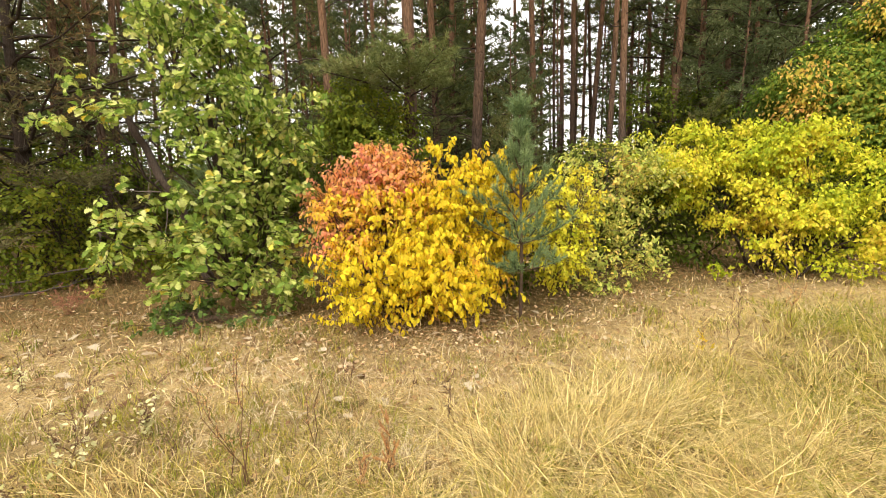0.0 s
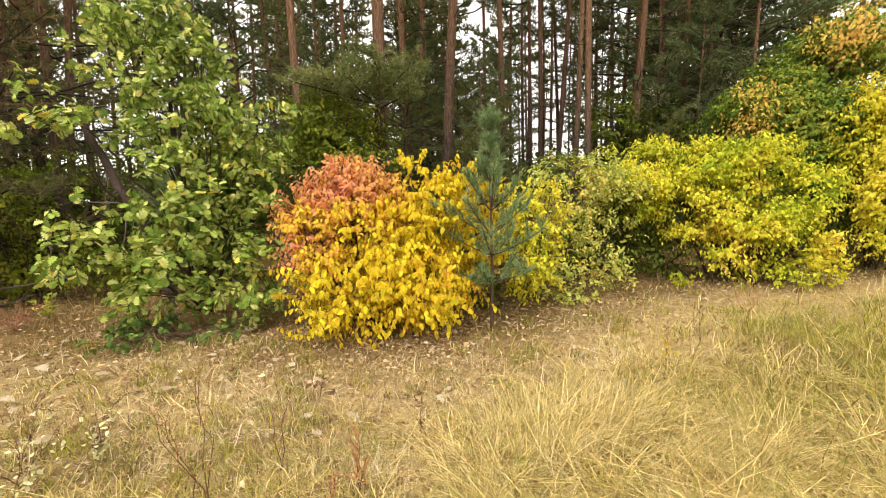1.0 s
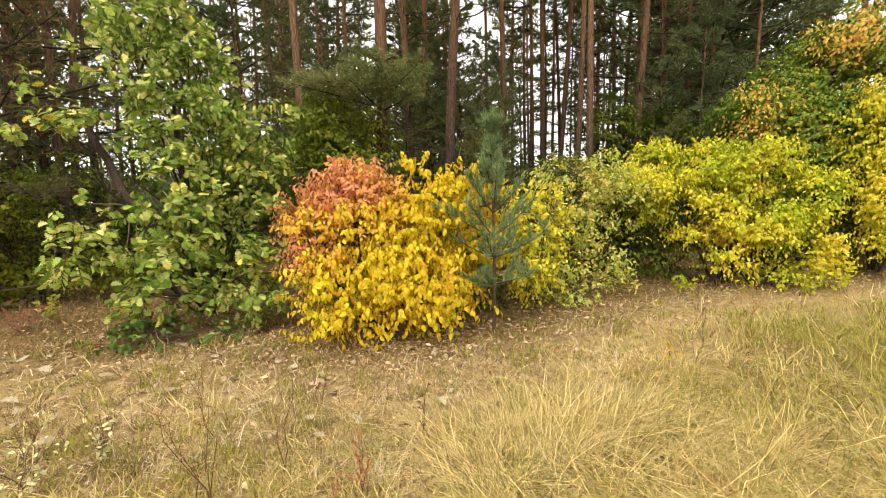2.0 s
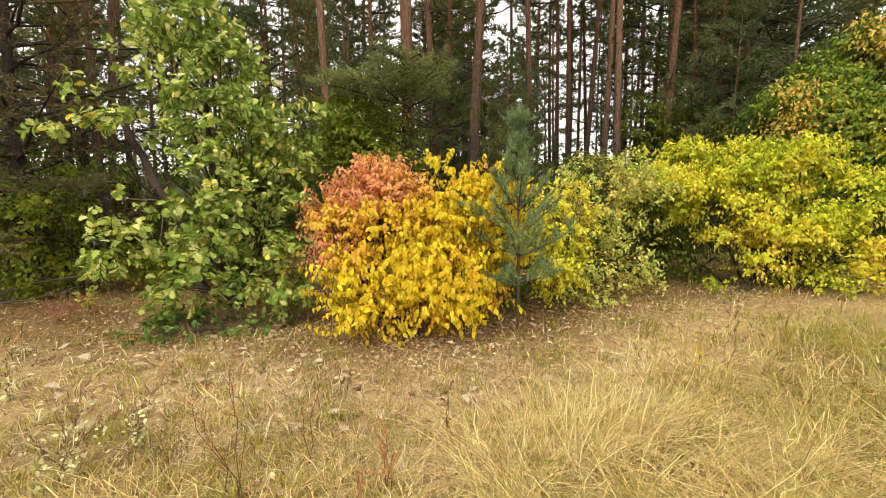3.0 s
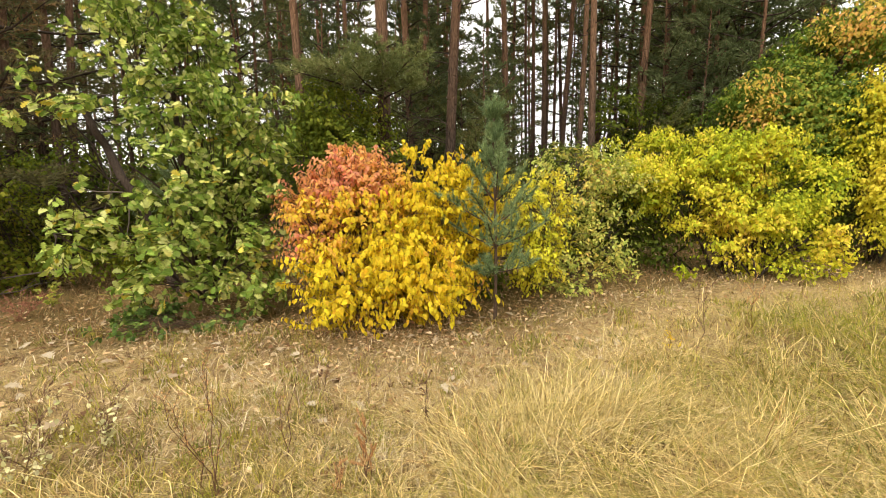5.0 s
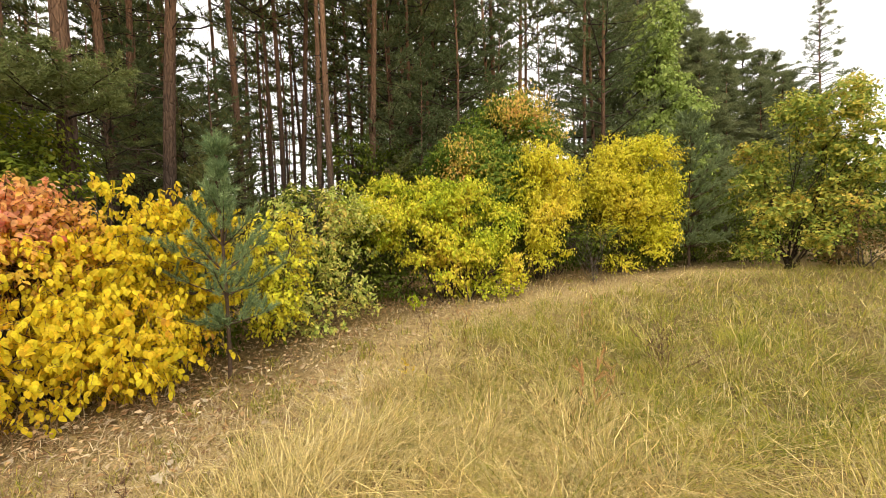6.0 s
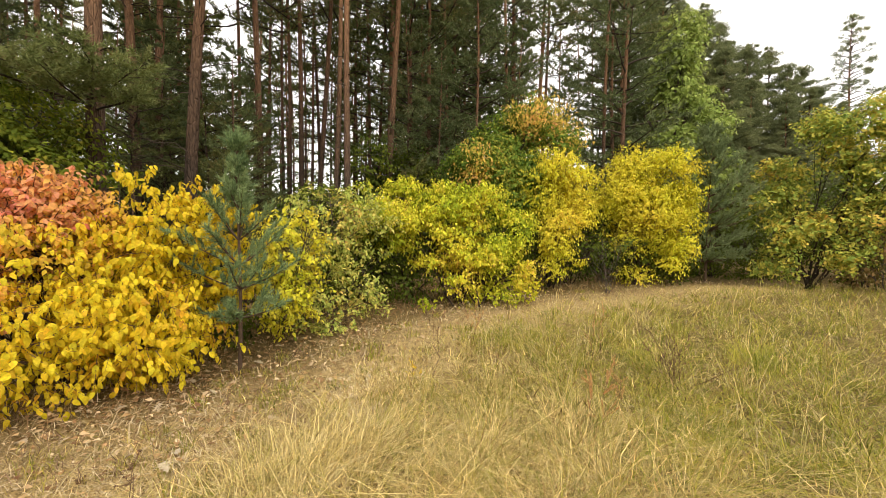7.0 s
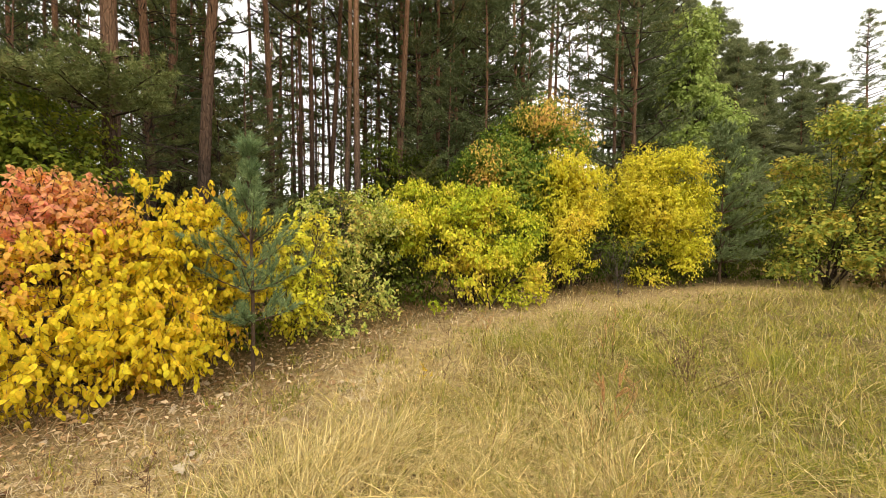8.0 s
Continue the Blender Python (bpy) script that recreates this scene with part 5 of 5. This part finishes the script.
weed("dead_weed", "reddish branching dead weed stalks standing in the grass", (-1.05, 2.0), 0.62, 4, 101, M_RUSTSTEM, M_RUST, 14, 0.009, 0.15, 8)
weed("dead_weed", "thin reddish dead weed stalk in the grass", (-0.78, 2.35), 0.45, 2, 102, M_RUSTSTEM, M_RUST, 10, 0.009, 0.12, 5)
weed("sorrel", "rusty orange sorrel seed stalk in the grass", (-0.28, 1.98), 0.34, 3, 103, M_RUSTSTEM, M_RUST, 200, 0.007, 0.06, 8)
weed("sorrel", "rusty orange sorrel seed stalk in the grass", (-0.42, 1.9), 0.24, 2, 104, M_RUSTSTEM, M_RUST, 90, 0.007, 0.08, 7)
weed("sorrel", "rust-red sorrel seed stalk with dark stem", (2.66, 1.8), 0.5, 2, 105, M_RUSTSTEM, M_RUST, 200, 0.009, 0.1, 7)
weed("sorrel", "faded sorrel seed stalk among green grass", (3.2, 2.0), 0.42, 2, 106, M_RUSTSTEM, M_RUST, 90, 0.008, 0.12, 6)
weed("sorrel", "tall rusty sorrel stalk in the meadow", (4.1, 2.9), 0.62, 2, 107, M_RUSTSTEM, M_RUST, 90, 0.008, 0.08, 7)
weed("sorrel", "rusty sorrel stalks in the meadow", (3.6, 4.4), 0.5, 3, 108, M_RUSTSTEM, M_RUST, 60, 0.009, 0.12, 6)
weed("dry_bush", "small dense dry brown herb bush in the grass", (4.1, 2.0), 0.5, 16, 109, M_DRYWEED, M_DRYWEED, 8, 0.012, 0.32, 7, 0.0025)
weed("dead_weed", "tall dark brown dead stalk in the grass", (2.35, 3.43), 0.72, 2, 110, M_DRYWEED, M_DRYWEED, 14, 0.012, 0.06, 6)
weed("dead_weed", "dark brown dead stalk on the dry ground", (0.02, 2.55), 0.36, 2, 111, M_DRYWEED, M_DRYWEED, 14, 0.012, 0.08, 4)
weed("dead_weed", "small dark dead stalks on the trodden strip", (-0.75, 3.1), 0.28, 3, 112, M_DRYWEED, M_DRYWEED, 12, 0.012, 0.15, 4)
weed("pale_weed", "pale grey-green herb with brown dried flower spikes", (-2.15, 2.25), 0.42, 5, 113, M_DRYWEED, M_DRYWEED, 12, 0.011, 0.3, 6, 0.003, 110, M_PALEWEED, 0.03)
weed("pale_weed", "pale green herb with dark dried spikes in the grass", (-1.85, 2.45), 0.36, 4, 114, M_DRYWEED, M_DRYWEED, 12, 0.011, 0.3, 6, 0.003, 80, M_PALEWEED, 0.03)
weed("pale_weed", "grey-green herb with dried dark flower heads", (-2.0, 1.75), 0.34, 5, 115, M_DRYWEED, M_DRYWEED, 12, 0.011, 0.3, 6, 0.003, 100, M_PALEWEED, 0.03)
weed("pale_weed", "small pale herb on the dry ground", (-3.3, 3.2), 0.3, 3, 116, M_DRYWEED, M_DRYWEED, 10, 0.012, 0.2, 4, 0.003, 40, M_PALEWEED, 0.04)
weed("pink_grass", "pinkish-red dry grass tuft in the shade", (-5.0, 5.5), 0.3, 24, 117, M_PINK, M_PINK, 10, 0.018, 0.7, 4, 0.0025)
shrub("bramble", "low dark green bramble patch under the oak", "bush", (-2.7, 4.6), [(-2.75, 4.6, 0.13, 0.5, 0.28, 0.12), (-2.3, 4.75, 0.11, 0.3, 0.22, 0.09), (-3.0, 4.9, 0.2, 0.3, 0.25, 0.16)], 150, 6, 0.06, OVATE, M_BRAMBLE, 118, twig=0.12, droop=0.1, stems=5, stem_r=0.004)
shrub("bramble", "small yellow-green bramble by the bare stems", "bush", (2.24, 5.7), [(2.24, 5.7, 0.13, 0.3, 0.25, 0.12), (2.5, 6.0, 0.3, 0.25, 0.25, 0.25)], 70, 6, 0.055, OVATE, M_PALEGREEN, 119, twig=0.12, droop=0.1, stems=4, stem_r=0.004)
weed("yellow_herb", "little yellow herb in the tall grass", (2.2, 3.5), 0.34, 3, 120, M_STRAW, M_YELLOW, 9, 0.015, 0.1, 5)
weed("yellow_seedling", "small yellow-green seedling at the bush's foot", (3.9, 6.0), 0.3, 4, 121, M_DRYWEED, M_YELLOWGREEN, 12, 0.05, 0.35, 4)
weed("yellow_seedling", "small yellow seedling at the bush's foot", (6.3, 5.9), 0.35, 4, 122, M_DRYWEED, M_YELLOWGREEN, 12, 0.06, 0.4, 4)
weed("yellow_seedling", "small green and yellow seedling under the oak", (-4.9, 5.9), 0.3, 3, 123, M_DRYWEED, M_PALEGREEN, 12, 0.06, 0.3, 4)

weed("bare_shrub", "leafless grey twiggy shrub between the golden bushes", (9.15, 6.25), 1.2, 14, 124, M_GREY_TWIG, M_GREY_TWIG, 0, 0.01, 0.4, 6, 0.006)


def tussock(label, at, n, height, seed, az, mat):
    r = np.random.default_rng(seed)
    g = Geo()
    x, y = at[0] + r.normal(0, 0.17, n), at[1] + r.normal(0, 0.13, n)
    blades(g, x, y, height * r.uniform(0.6, 1.2, n), 0.0045 * r.uniform(0.6, 1.5, n), r.uniform(0.6, 2.0, n), r, az + r.normal(0, 0.6, n))
    tagged(new("grass_tussock", g.mesh("grass_tussock", mat)), label, "grass", "grass tussocks", "stuff")


tussock("long arching straw-yellow grass tussock", (0.64, 2.4), 320, 0.4, 131, 1.4, M_TUSSOCK)
tussock("long straw-yellow grass tussock swept sideways", (1.0, 2.4), 360, 0.44, 132, 0.35, M_TUSSOCK)
tussock("bent straw-yellow grass tussock", (1.55, 2.1), 240, 0.38, 133, 0.1, M_TUSSOCK)
tussock("pale straw grass tussock", (0.3, 2.0), 180, 0.32, 134, 2.6, M_STRAW)
tussock("pale straw grass tussock with greenish blades", (2.4, 1.9), 220, 0.38, 135, 0.7, M_STRAW)
tussock("green and straw-coloured grass tussock", (4.6, 2.4), 240, 0.36, 136, 2.0, M_GREENGRASS)
tussock("green grass tussock in the meadow", (5.6, 1.9), 240, 0.36, 137, 0.5, M_GREENGRASS)
tussock("straw grass tussock on the dry ground", (-1.6, 1.9), 170, 0.28, 138, 2.9, M_STRAW)

# ---- single fallen leaves ----
one = Geo()
one.add(*OAK_LEAF)
LEAF_PALE, LEAF_RUST = one.mesh("fallen_leaf", M_PALE), one.mesh("fallen_leaf", M_LITTER)
r = np.random.default_rng(140)
count = 0
while count < 210:
    x, y = r.uniform(-4.6, 3.4), r.uniform(2.2, 6.0)
    gap = float(edge_gap(x, y))
    if not -1.0 < gap < 1.4 or r.random() > (1.0 if x < -0.5 else 0.5):
        continue
    pale = r.random() < 0.6
    ob = new("fallen_leaf", LEAF_PALE if pale else LEAF_RUST)
    ob.matrix_basis = pose(x, y, float(ground_height(x, y)) + r.uniform(0.02, 0.045), r.uniform(-25, 25), r.uniform(-25, 25), r.uniform(0, 360)) @ Matrix.Scale(r.uniform(0.07, 0.12), 4)
    tagged(ob, "pale dry oak leaf lying on the dead grass" if pale else "rust-brown fallen leaf lying on the dead grass", "leaf", "fallen leaves")
    count += 1


def fallen_branch(label, points, seed):
    """A dead grey branch lying in the dry grass, with broken side twigs."""
    r = np.random.default_rng(seed)
    g = Geo()
    p = np.array(points, float)
    u = np.linspace(0, 1, 10)
    line = np.stack([np.interp(u, np.linspace(0, 1, len(p)), p[:, c]) for c in range(3)], -1)
    line[1:-1] += r.normal(0, 0.03, (8, 3))
    g.tube(line, np.linspace(0.02, 0.005, 10), 7)
    root = thing("fallen_branch", label, "branch", tuple(line[0]))
    g.v = [v - line[0] for v in g.v]
    part("main_limb", g, M_GREY_TWIG, root)
    for q in range(6):
        t = Geo()
        a = line[r.integers(2, 9)]
        t.tube(bend(a, a + r.normal(0, 0.22, 3) * [1, 1, 0.5] + [0, 0, 0.12], 4, 0.05, r) - line[0], np.linspace(0.009, 0.003, 4), 4)
        part("side_twig", t, M_GREY_TWIG, root)


fallen_branch("dead grey branch lying at the wood's edge", [(-7.6, 6.4, 0.12), (-6.6, 6.6, 0.2), (-5.4, 6.9, 0.42), (-4.6, 7.0, 0.55)], 151)
fallen_branch("thin dead branch in the dry grass under the pines", [(-6.9, 6.0, 0.05), (-6.2, 6.3, 0.1), (-5.7, 6.9, 0.2)], 152)

for x, y, w in [(-3.32, 3.93, 0.15), (-3.05, 3.31, 0.13), (-1.95, 3.4, 0.13), (0.17, 2.98, 0.11), (-2.6, 3.7, 0.12), (-1.5, 3.6, 0.11), (-3.9, 4.3, 0.12), (-2.3, 2.75, 0.14)]:
    ob = new("fallen_leaf", LEAF_PALE)
    ob.matrix_basis = pose(x, y, float(ground_height(x, y)) + 0.05, 22, -8, x * 90) @ Matrix.Scale(w, 4)
    tagged(ob, "large curled pale oak leaf lying on the dead grass", "leaf", "fallen leaves")
